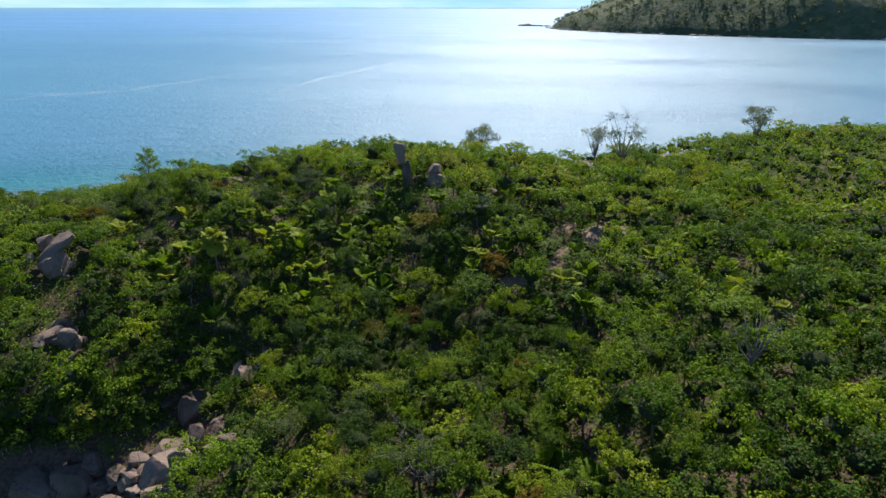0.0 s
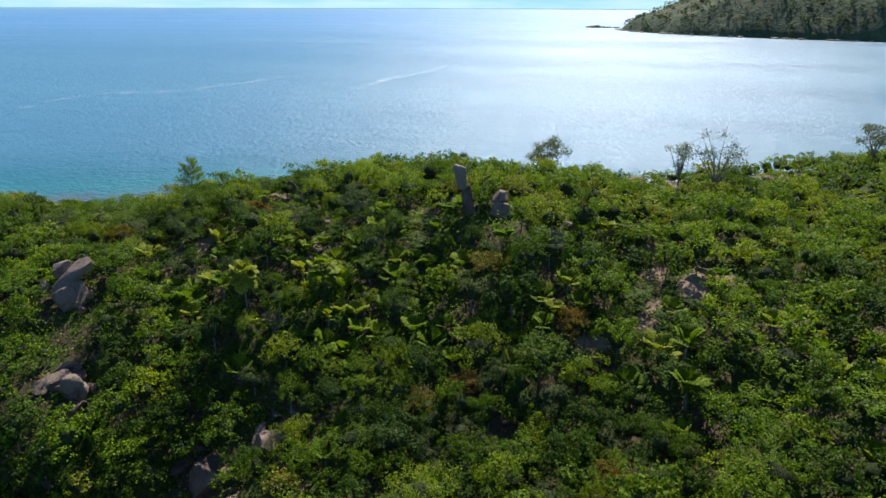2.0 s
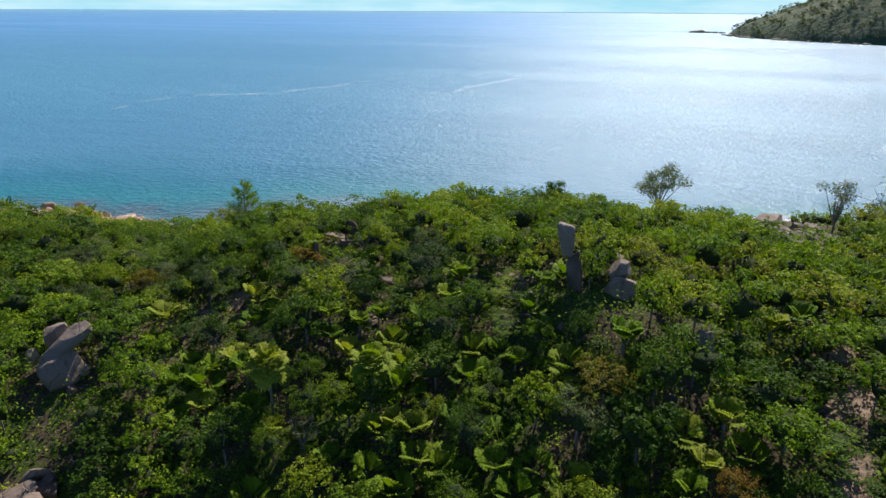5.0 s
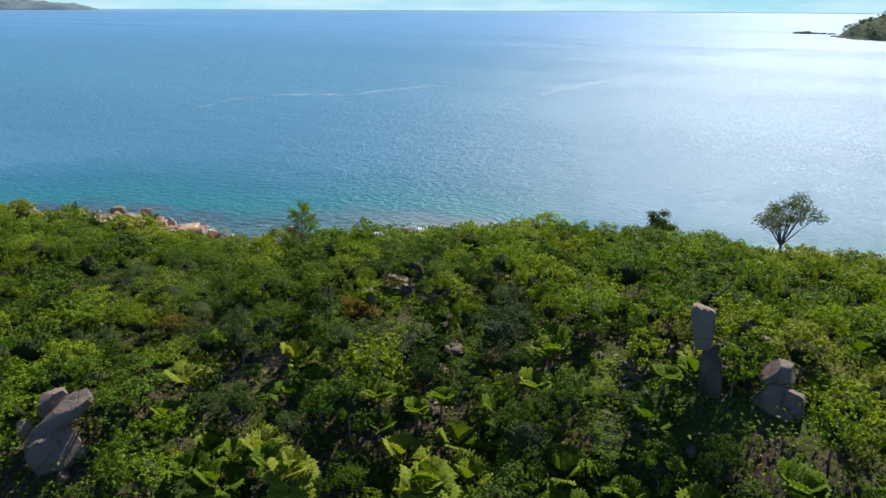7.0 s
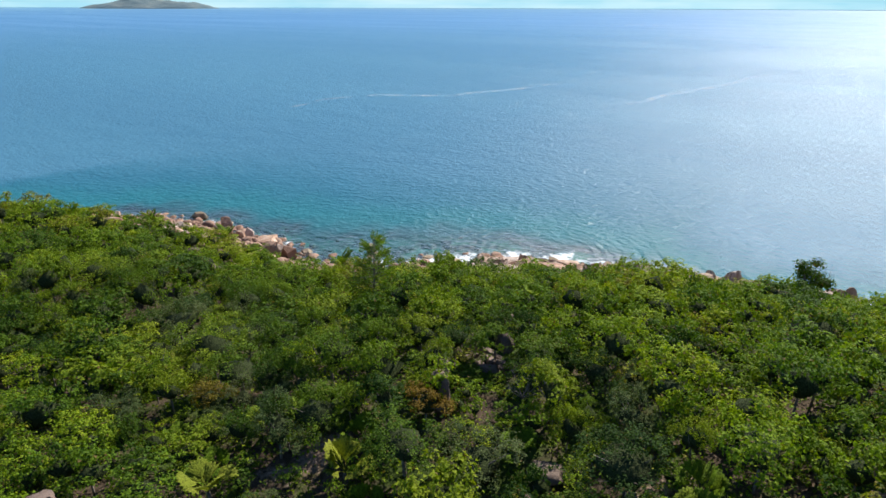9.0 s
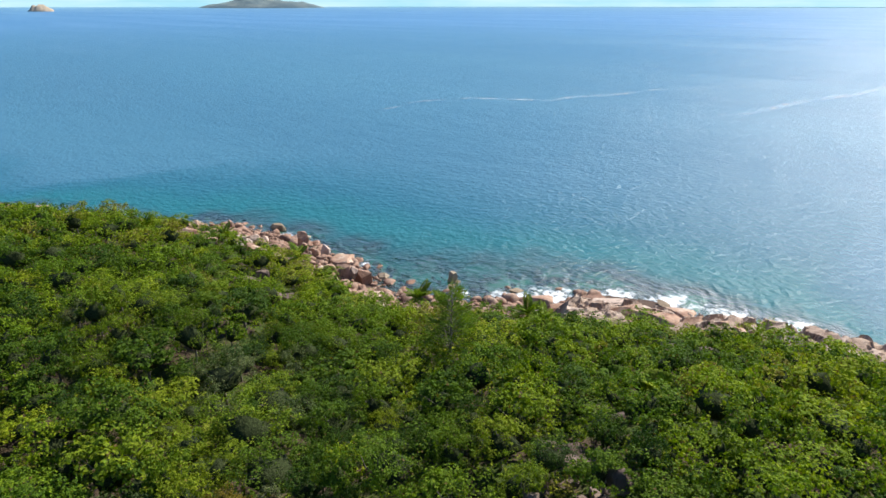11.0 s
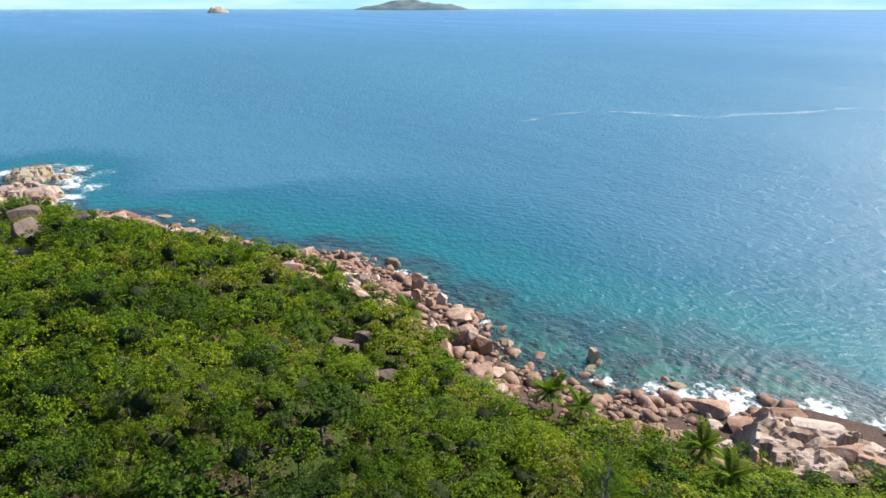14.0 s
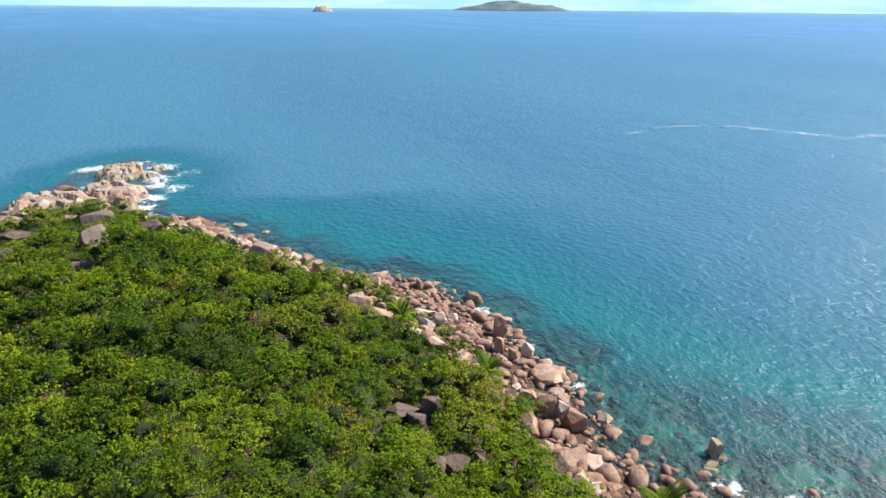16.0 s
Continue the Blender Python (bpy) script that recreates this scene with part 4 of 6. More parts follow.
# fallen stones that fill the gully
gr = random.Random(8)
gully = [ob.matrix_world.translation.copy() for ob in bpy.data.objects if ob.name.startswith("boulder") and -60 < ob.matrix_world.translation.x < -20 and 30 < ob.matrix_world.translation.y < 52]
for _ in range(70):
    c = gr.choice(gully)
    x, y, s = c.x + gr.gauss(0, 2.2), c.y + gr.gauss(0, 1.6), gr.uniform(0.35, 0.95)
    boulder(x, y, max(ground_at(x, y), -0.1) + 0.35 * s, s * gr.uniform(1.2, 2.0), s, s * gr.uniform(0.5, 0.8), gr.uniform(0, 360), gr.uniform(-30, 30), gr.uniform(-30, 30), "grey", gr.randrange(3, 8), "angular grey granite stone fallen in a shaded gully", "gully stones", True, "gully_stone")
# loose stones between the large ones along the beach
rr = random.Random(21)
BEACH = [(-186, 84), (-165, 96.5), (-143, 108), (-137, 116), (-125, 121), (-112, 122.5), (-96, 121.5), (-88, 119), (-81, 121), (-74, 128), (-67, 132), (-62, 138)]
count, rubble_co, rubble_f = 0, [], []
for (ax, ay), (bx, by) in zip(BEACH[:-1], BEACH[1:]):
    run = math.hypot(bx - ax, by - ay)
    nxn, nyn = (by - ay) / run, -(bx - ax) / run
    for _ in range(int(run * 22)):
        u, v = rr.random(), rr.uniform(-2.5, 12.5) if rr.random() < 0.85 else rr.uniform(-7, 0)
        x, y = ax + (bx - ax) * u + nxn * v, ay + (by - ay) * u + nyn * v
        s = min(0.28 * math.exp(rr.gauss(0.35, 0.5)), 1.3)
        z = ground_at(x, y) + s * 0.25
        if s > 0.42 and count < 75:
            count += 1
            boulder(x, y, z, s * rr.uniform(0.9, 1.5), s, s * rr.uniform(0.6, 0.95), rr.uniform(0, 360), rr.uniform(-20, 20), rr.uniform(-20, 20), "tan" if rr.random() < 0.2 else "pink", rr.randrange(8), "small rounded pink granite boulder on the shore", "beach boulders", True)
        else:
            rubble_f.append((x, y, z, s, rr.uniform(0, 6.28)))


# small stones that show between the palms on the slope below the standing stones
for _ in range(22):
    x, y = rr.uniform(-22, 8), rr.uniform(66, 79)
    s = rr.uniform(0.25, 0.5)
    boulder(x, y, ground_at(x, y) + 0.3 * s, s * rr.uniform(1.0, 1.6), s, s * rr.uniform(0.6, 1.0), rr.uniform(0, 360), rr.uniform(-20, 20), rr.uniform(-20, 20), "grey", rr.randrange(8), "small grey granite stone between palms on the slope", "hill stones", True)


def slabs(name, co, f, own, mat, label, group):
    """An outcrop whose blocks between the cracks are parts of their own."""
    root = new(name)
    root.empty_display_size = 0.5
    tagged(root, label, "rock", group)
    whose = own[f[:, 0]]
    for k in np.unique(whose):
        fs = f[whose == k]
        ids, inv = np.unique(fs, return_inverse=True)
        quads_object("slab", co[ids], inv.reshape(-1, 4), [mat], smooth=False, parent=root)
    return root


def rock_shelf(ax, ay, bx, by, width, top, cell, mat, label, seed, res=0.38, dip=0.5):
    """A broken sheet of granite from a to b; it lies to the left of that line and dips to its right."""
    rng = np.random.RandomState(seed)
    run = math.hypot(bx - ax, by - ay)
    ex, ey = (bx - ax) / run, (by - ay) / run
    us, vs = np.arange(0, run + res, res), np.arange(0, width + res, res)
    U, V = np.meshgrid(us, vs)
    P = np.stack([U.ravel(), V.ravel()], 1)
    n = int(run * width / (cell * cell * 0.55))
    S = np.stack([rng.uniform(-2, run + 2, n), rng.uniform(-2, width + 2, n)], 1)
    W = P + 0.35 * np.stack([wobble(P, 3.1, seed), wobble(P, 2.7, seed + 1)], 1)
    D = np.abs(W[:, None, 0] - S[None, :, 0]) * 0.62 + np.hypot(W[:, None, 0] - S[None, :, 0], W[:, None, 1] - S[None, :, 1]) * 0.7
    order = np.argsort(D, 1)[:, :2]
    k = np.arange(len(P))
    gap = D[k, order[:, 1]] - D[k, order[:, 0]]
    own = order[:, 0]
    tilt = rng.normal(0, 0.17, (n, 2))
    z = rng.normal(0, 0.42, n)[own] + ((P - S[own]) * tilt[own]).sum(1)
    z -= 0.6 * np.exp(-(gap / 0.11) ** 2)
    q = P[:, 1] / width
    body = top * (np.clip(q * 2.2, 0, 1) ** 0.7) - dip * (1 - q) + 0.15 * wobble(P, 6.0, seed + 4)
    ends = np.clip(np.minimum(P[:, 0], run - P[:, 0]) / 2.5 + 0.35 * wobble(P, 4, seed + 2), 0, 1)
    back = np.clip((1 - q) * width / 2.0, 0, 1)
    sea = np.clip((q * width + 0.8 * wobble(P, 5, seed + 3)) / 1.2, 0, 1)
    z = (body + z) * ends * back * sea - 1.2 * (1 - ends * back * sea)
    X = ax + ex * P[:, 0] - ey * P[:, 1]
    Y = ay + ey * P[:, 0] + ex * P[:, 1]
    i = np.arange(len(P)).reshape(len(vs), len(us))
    f = np.stack([i[:-1, :-1], i[:-1, 1:], i[1:, 1:], i[1:, :-1]], 2).reshape(-1, 4)
    z = z + 0.05 * wobble(P, 1.1, seed + 7)
    return slabs("rock_shelf", np.stack([X, Y, z], 1), f, own, mat, label, "rock shelves")


rock_shelf(-38, 150.5, -68, 136.5, 17, 4.0, 2.1, M_SLAB, "broad sloping shelf of cracked pink granite above the surf", 3)
rock_shelf(-10, 156.5, -40, 149.0, 13, 3.6, 2.4, M_SLAB, "cracked pink granite shelf along the outer shore", 4)
rock_shelf(-150, 104, -184, 87, 6.5, 2.6, 3.0, M_SLAB, "pale pink granite slab sloping into the water", 7)


def rock_back(cx, cy, half_x, half_y, turn, top, cell, mat, label, seed, res=0.42):
    """A cracked granite outcrop with steep worn sides, rising out of the water."""
    rng = np.random.RandomState(seed)
    us, vs = np.arange(-half_x, half_x + res, res), np.arange(-half_y, half_y + res, res)
    U, V = np.meshgrid(us, vs)
    P = np.stack([U.ravel(), V.ravel()], 1)
    n = max(6, int(4 * half_x * half_y / (cell * cell * 0.6)))
    S = np.stack([rng.uniform(-half_x, half_x, n), rng.uniform(-half_y, half_y, n)], 1)
    W = P + 0.4 * np.stack([wobble(P, 4.1, seed), wobble(P, 3.3, seed + 1)], 1)
    D = np.abs(W[:, None, 1] - S[None, :, 1]) * 0.6 + np.hypot(W[:, None, 0] - S[None, :, 0], W[:, None, 1] - S[None, :, 1]) * 0.7
    order = np.argsort(D, 1)[:, :2]
    k = np.arange(len(P))
    gap = D[k, order[:, 1]] - D[k, order[:, 0]]
    own = order[:, 0]
    step = rng.normal(0, 0.10 * top + 0.06, n)[own] + ((P - S[own]) * rng.normal(0, 0.09, (n, 2))[own]).sum(1)
    step -= 0.75 * np.exp(-(gap / 0.16) ** 2)
    e = 1 - ((np.abs(P[:, 0]) / half_x) ** 2.6 + (np.abs(P[:, 1]) / half_y) ** 2.6) ** (1 / 2.6) + 0.09 * wobble(P, 5.0, seed + 3) + 0.04 * wobble(P, 1.9, seed + 5)
    rise = np.clip(e * 2.3, 0, 1) ** 0.55
    z = (top + step) * rise - 1.6 * (1 - rise) + 0.05 * wobble(P, 1.1, seed + 7)
    a = radians(turn)
    X = cx + P[:, 0] * math.cos(a) - P[:, 1] * math.sin(a)
    Y = cy + P[:, 0] * math.sin(a) + P[:, 1] * math.cos(a)
    i = np.arange(len(P)).reshape(len(vs), len(us))
    f = np.stack([i[:-1, :-1], i[:-1, 1:], i[1:, 1:], i[1:, :-1]], 2).reshape(-1, 4)
    return slabs("rock_outcrop", np.stack([X, Y, z], 1), f, own, mat, label, "point outcrops")


rock_back(-232.5, 74.3, 9.0, 6.2, 4, 2.0, 3.6, M_TAN, "flat tan granite ledge ringed by surf at the point", 5)
rock_back(-234.0, 84.0, 2.0, 2.6, 0, 0.8, 2.0, M_TAN, "low dark-wet tan granite skerry in the surf", 8)
rock_back(-226.5, 81.0, 2.6, 3.0, 20, 0.9, 2.0, M_TAN, "low tan granite skerry washed by surf", 9)
rock_back(-209.0, 73.0, 7.4, 7.2, 25, 3.0, 4.4, M_SLAB, "domed pink-brown granite outcrop with cracks on the point", 11)
rock_back(-195.5, 75.6, 3.2, 3.0, 10, 2.9, 3.0, M_ROCK, "rounded red-brown granite outcrop at the water's edge", 12)
rock_back(-199.0, 62.0, 9.5, 9.0, 30, 4.0, 3.8, M_SLAB, "broken pale pink granite back of the point", 13)
rock_back(-186.0, 67.0, 5.0, 6.0, 10, 5.6, 3.2, M_SLAB, "pale cracked granite slabs below the scrub of the point", 14)
rock_back(-188.0, 54.0, 6.0, 4.6, 15, 3.6, 3.0, M_SLAB, "row of pale granite blocks on the outer side of the point", 15)
boulder(-204.0, 64.5, 4.3, 2.2, 1.9, 1.5, 50, 12, -10, "pink", 4, "pale pointed granite block crowning the point", "point stones")

# broken blocks over the rocky point
for _ in range(34):
    x = rr.uniform(-206, -176)
    y = 63 - (x + 190) * 0.1 + rr.gauss(0, 6.5)
    if inland(np.array([[x, y]]))[0] < 1.0:
        continue
    s = rr.uniform(0.6, 1.7)
    boulder(x, y, max(ground_at(x, y), 0) + 0.7 + 0.5 * s, s * rr.uniform(1.0, 1.7), s, s * rr.uniform(0.5, 0.9), rr.uniform(0, 360), rr.uniform(-15, 15), rr.uniform(-15, 15), rr.choice(("tan", "pink", "pink")), rr.randrange(8), "broken pale granite block on the rocky point", "point stones", True)


def unit_stone(seed, level=2):
    bm = bmesh.new()
    r = random.Random(seed)
    bmesh.ops.create_icosphere(bm, subdivisions=level, radius=1.0)
    off = Vector((r.uniform(-9, 9), 0, 3))
    cut = [(Vector((r.gauss(0, 1), r.gauss(0, 1), r.gauss(0, 1))).normalized(), r.uniform(0.5, 0.75)) for _ in range(7)]
    for v in bm.verts:
        for n, dd in cut:
            v.co -= n * max(0.0, v.co.dot(n) - dd)
    co = np.array([(v.co * (1 + 0.3 * noise.noise(v.co * 1.1 + off))).to_tuple() for v in bm.verts])
    fa = np.array([[v.index for v in f.verts] for f in bm.faces])
    bm.free()
    return co, fa


UNIT = [unit_stone(i) for i in range(5)]
CHIP = [unit_stone(i + 20, 1) for i in range(5)]
cos, fas, n0 = [], [], 0
for i, (x, y, z, s, a) in enumerate(rubble_f):
    co, fa = (UNIT if s > 0.5 else CHIP)[i % 5]
    c, sn = math.cos(a), math.sin(a)
    p = co * np.array([s * 1.2, s, s * 0.7])
    p = np.stack([p[:, 0] * c - p[:, 1] * sn + x, p[:, 0] * sn + p[:, 1] * c + y, p[:, 2] + z], 1)
    cos.append(p), fas.append(fa + n0)
    n0 += len(co)
tagged(quads_object("beach_cobbles", np.concatenate(cos), np.concatenate(fas), [M_COBBLE]), "small brown granite cobbles filling the boulder beach", "cobbles", kind="stuff")


# drowned stones off the beach
reef = random.Random(31)
cos, fas, n0 = [], [], 0
while len(cos) < 330:
    (ax, ay), (bx, by) = reef.choice(list(zip(BEACH[:-1], BEACH[1:])))
    u, v = reef.random(), -abs(reef.gauss(0, 8.5)) - 0.5
    run = math.hypot(bx - ax, by - ay)
    x, y = ax + (bx - ax) * u + (by - ay) / run * v, ay + (by - ay) * u - (bx - ax) / run * v
    s = 0.25 * math.exp(reef.gauss(0.5, 0.6))
    co, fa = UNIT[len(cos) % 5]
    p = co * np.array([s * 1.3, s, s * 0.6]) + np.array([x, y, min(ground_at(x, y) + 0.25 * s, -0.25 - 0.6 * s)])
    cos.append(p), fas.append(fa + n0)
    n0 += len(co)
tagged(quads_object("drowned_stones", np.concatenate(cos), np.concatenate(fas), [M_COBBLE]), "brown granite stones lying under the clear shallow water", "stones", kind="stuff")


# ---------------------------------------------------------------- plants
def kites(rng, pos, normal, size, aspect=0.5, fold=0.18):
    """Leaves as folded kites: four corners each."""
    n = len(pos)
    nrm = normal / np.linalg.norm(normal, axis=1)[:, None]
    t = rng.normal(size=(n, 3))
    t -= (t * nrm).sum(1)[:, None] * nrm
    t /= np.linalg.norm(t, axis=1)[:, None]
    b = np.cross(nrm, t)
    L = (size * rng.uniform(0.7, 1.3, n))[:, None]
    W = L * aspect
    base, tip = pos - t * L * 0.5, pos + t * L * 0.5 - nrm * L * 0.15
    left, right = pos + b * W * 0.5 + nrm * L * fold, pos - b * W * 0.5 + nrm * L * fold
    co = np.stack([base, right, tip, left], 1).reshape(-1, 3)
    return co, np.arange(4 * n).reshape(-1, 4)


def crown(seed, leaves, size, lobes=12, radius=2.0, height=4.0, flat=0.62, aspect=0.5, tri=False):
    """Leaves in clumps, clumps over lobes, lobes over a dome whose foot is at z 0."""
    rng = np.random.RandomState(seed)
    k = lobes
    az = rng.uniform(0, 2 * np.pi, k)
    rad = radius * 0.74 * np.sqrt(rng.uniform(0.02, 1, k))
    lz = height * (0.55 + 0.29 * (1 - (rad / radius) ** 2)) + rng.normal(0, 0.04 * height, k)
    low = rng.rand(k) < 0.45
    lz = np.where(low, lz - 0.27 * height, lz)
    rad = np.where(low, np.maximum(rad, 0.45 * radius), rad)
    lc = np.stack([rad * np.cos(az), rad * np.sin(az), lz], 1)
    lr = radius * rng.uniform(0.26, 0.50, k)
    m = k * 8
    who = np.arange(m) % k
    d = rng.normal(size=(m, 3))
    d[:, 2] = np.where(d[:, 2] < -0.3, -d[:, 2], d[:, 2])
    d /= np.linalg.norm(d, axis=1)[:, None]
    cc = lc[who] + d * (lr[who] * rng.uniform(0.8, 1.05, m))[:, None] * np.array([1, 1, flat + 0.2])
    cr = radius * rng.uniform(0.09, 0.17, m)
    pick = rng.randint(0, m, leaves)
    e = rng.normal(size=(leaves, 3))
    e /= np.linalg.norm(e, axis=1)[:, None]
    pos = cc[pick] + e * (cr[pick] * rng.uniform(0.45, 1.1, leaves))[:, None]
    nrm = e * 0.45 + d[pick] * 0.8 + np.array([0, 0, 0.3]) + rng.normal(0, 0.28, (leaves, 3))
    co, q = kites(rng, pos, nrm, np.full(leaves, size), aspect)
    if tri:
        co = co.reshape(-1, 4, 3)[:, 1:].reshape(-1, 3)
        q = np.arange(len(co)).reshape(-1, 3)
        return co, q, lc, lr
    return co, q, lc, lr


def ball(level):
    bm = bmesh.new()
    bmesh.ops.create_icosphere(bm, subdivisions=level, radius=1.0)
    co, fa = np.array([v.co.to_tuple() for v in bm.verts]), np.array([[v.index for v in f.verts] for f in bm.faces])
    bm.free()
    return co, fa


BALL = ball(1)


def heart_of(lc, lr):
    """The filled inside of a crown: one lumpy skin, darkened as shaded twigs, well under the leaves of its lobes."""
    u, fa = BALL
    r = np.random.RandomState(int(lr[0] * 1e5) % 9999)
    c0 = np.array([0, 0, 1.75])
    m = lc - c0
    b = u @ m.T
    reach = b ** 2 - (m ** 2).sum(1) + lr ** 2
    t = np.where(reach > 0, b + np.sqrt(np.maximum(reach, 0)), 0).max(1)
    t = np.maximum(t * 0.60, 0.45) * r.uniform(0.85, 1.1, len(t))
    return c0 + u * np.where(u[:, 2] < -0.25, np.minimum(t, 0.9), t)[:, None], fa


def tube(p, q, r0, r1, sides=6):
    p, q = np.array(p, float), np.array(q, float)
    ax = (q - p) / (np.linalg.norm(q - p) + 1e-9)
    u = np.cross(ax, (0, 0, 1.0) if abs(ax[2]) < 0.9 else (1.0, 0, 0))
    u /= np.linalg.norm(u)
    v = np.cross(ax, u)
    a = np.linspace(0, 2 * np.pi, sides, endpoint=False)
    ring = np.cos(a)[:, None] * u + np.sin(a)[:, None] * v
    co = np.concatenate([p + ring * r0, q + ring * r1])
    i = np.arange(sides)
    j = (i + 1) % sides
    return co, np.stack([i, j, j + sides, i + sides], 1)


def join(parts):
    cos, fas, n = [], [], 0
    for co, fa in parts:
        cos.append(co), fas.append(fa + n)
        n += len(co)
    return np.concatenate(cos), np.concatenate(fas)


def limbs(lc, height, rng, r=0.09, fork=0.35):
    """A trunk that forks towards the lobes."""
    mid = np.array([rng.uniform(-0.15, 0.15), rng.uniform(-0.15, 0.15), height * fork])
    parts = [tube((0, 0, -0.4), mid, r, r * 0.75)]
    for c in lc:
        knee = mid * 0.45 + c * 0.55 + rng.normal(0, 0.12, 3)
        parts.append(tube(mid, knee, r * 0.55, r * 0.35, 5))
        parts.append(tube(knee, c, r * 0.35, r * 0.1, 5))
    return join(parts)


def thing(name, label, category, group):
    ob = new(name)
    ob.empty_display_size = 0.3
    return tagged(ob, label, category, group)


def broad_shrub(seed, leaves, size, mat, label, group, name="shrub", lobes=12, flat=0.62, aspect=0.62):
    root = thing(name, label, "shrub", group)
    rng = np.random.RandomState(seed + 100)
    co, q, lc, lr = crown(seed, leaves, size, lobes, flat=flat, aspect=aspect, tri=True)
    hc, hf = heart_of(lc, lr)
    quads_object("crown", *join([(co, q), (hc, hf)]), [mat, M_SHADED_TWIGS], np.repeat([0, 1], [len(q), len(hf)]), parent=root)
    tc, tq = limbs(lc[:5], 4.0, rng)
    quads_object("trunk", tc, tq, [M_BARK], parent=root)
    return root


def fan(rng, hub, way, radius, rays=8, spread=1.5, droop=0.14):
    """One pleated fan leaf: folded segments joined near the stalk, with free drooping tips."""
    way = way / np.linalg.norm(way)
    side = np.cross(way, (0, 0, 1.0))
    side /= np.linalg.norm(side) + 1e-9
    up = np.cross(side, way)
    a = np.linspace(-spread, spread, 2 * rays + 1)
    L = radius * (0.72 + 0.28 * np.cos(a * 0.7)) * rng.uniform(0.92, 1.06, len(a))
    d = np.cos(a)[:, None] * way + np.sin(a)[:, None] * side
    fold = np.where(np.arange(len(a)) % 2, 0.05, -0.05) * radius
    rim = hub + d * (L * 0.8)[:, None] + up * fold[:, None] - np.array([0, 0, 1.0]) * (0.12 * L * droop)[:, None]
    tip = (hub + d * L[:, None] - np.array([0, 0, 1.0]) * (L * droop * rng.uniform(0.6, 1.4, len(a)))[:, None])[1::2]
    co = np.concatenate([[hub], rim, tip])
    n, fa = len(a), []
    for i in range(rays):
        k = 1 + 2 * i
        fa += [(0, k, k + 1), (0, k + 1, k + 2), (k, 1 + n + i, k + 1), (k + 1, 1 + n + i, k + 2)]
    return co, np.array(fa)


def stalk(p, q, r):
    co, fa = tube(p, q, r, r * 0.6, 3)
    return co, np.concatenate([fa[:, [0, 1, 2]], fa[:, [0, 2, 3]]])


def fan_palm(seed, stem, leaves, label, group, reach=(0.4, 0.75), blade=(0.85, 1.25), spread=0.72, rise=(0.4, 1.4), rays=7):
    rng = np.random.RandomState(seed)
    root = thing("fan_palm", label, "palm", group)
    top = np.array([rng.uniform(-0.12, 0.12), rng.uniform(-0.12, 0.12), stem])
    quads_object("trunk", *join([tube((0, 0, -0.4), top * 0.5, 0.13, 0.11, 7), tube(top * 0.5, top, 0.11, 0.09, 7)]), [M_BARK], parent=root)
    blades = []
    for i in range(leaves):
        az, el = i * 2.4 + rng.uniform(-0.3, 0.3), rng.uniform(*rise)
        d = np.array([math.cos(az) * math.cos(el), math.sin(az) * math.cos(el), math.sin(el)])
        hub = top + d * rng.uniform(*reach)
        blades += [stalk(top, hub, 0.03), fan(rng, hub, d + np.array([0, 0, -0.15]), rng.uniform(*blade), rays, spread)]
    quads_object("crown", *join(blades), [M_PALM], parent=root)
    return root


def coconut_palm(seed, stem, label):
    rng = np.random.RandomState(seed)
    root = thing("coconut_palm", label, "palm", "coconut palms")
    lean = np.array([rng.uniform(-0.5, 0.5), rng.uniform(-0.2, 0.6), stem])
    quads_object("trunk", *join([tube((0, 0, -0.4), lean * np.array([0.35, 0.35, 0.5]), 0.2, 0.14, 8), tube(lean * np.array([0.35, 0.35, 0.5]), lean, 0.14, 0.11, 8)]), [M_BARK], parent=root)
    ribs = []
    for i in range(17):
        az, el = i * 2.4 + rng.uniform(-0.2, 0.2), rng.uniform(0.05, 1.3)
        L = rng.uniform(2.1, 2.9)
        out = np.array([math.cos(az), math.sin(az), 0])
        pts = []
        for k in range(7):
            s = k / 6 * L
            pts.append(lean + out * s * math.cos(el * (1 - 0.25 * k / 6)) + np.array([0, 0, s * math.sin(el) - 0.22 * s * s * math.cos(el)]))
        leaf = []
        for k in range(6):
            leaf.append(tube(pts[k], pts[k + 1], 0.03, 0.025, 4))
            along = pts[k + 1] - pts[k]
            along /= np.linalg.norm(along)
            side = np.cross(along, (0, 0, 1.0))
            side /= np.linalg.norm(side) + 1e-9
            for h in range(4):
                p = pts[k] + (pts[k + 1] - pts[k]) * h / 4
                wlen = 0.62 * math.sin(math.pi * min(1, (k + h / 4 + 0.7) / 7.2))
                for sg in (-1, 1):
                    tip = p + side * sg * wlen + along * 0.3 * wlen - np.array([0, 0, 0.35 * wlen])
                    w = along * 0.05
                    leaf.append((np.array([p - w, (p + tip) / 2 - w * 1.3, tip, (p + tip) / 2 + w * 1.3]), np.array([[0, 1, 2, 3]])))
        ribs.append(join(leaf))
        quads_object("frond", *ribs[-1], [M_PALM], parent=root)
    return root


def put(root, x, y, scale=1.0, turn=0.0, sink=0.1, tall=1.0):
    root.matrix_world = pose(x, y, ground_at(x, y) - sink, 0, 0, turn) @ Matrix.Diagonal((scale, scale, scale * tall, 1))
    return root


# where plants may stand
def blocked(x, y):
    for dx, dy, dr in DIRT:
        if (x - dx) ** 2 + (y - dy) ** 2 < (dr * 1.15) ** 2:
            return True
    for rx, ry, rs in ROCK_SPOTS:
        if (x - rx) ** 2 + (y - ry) ** 2 < (rs + 0.7) ** 2:
            return True
    return False


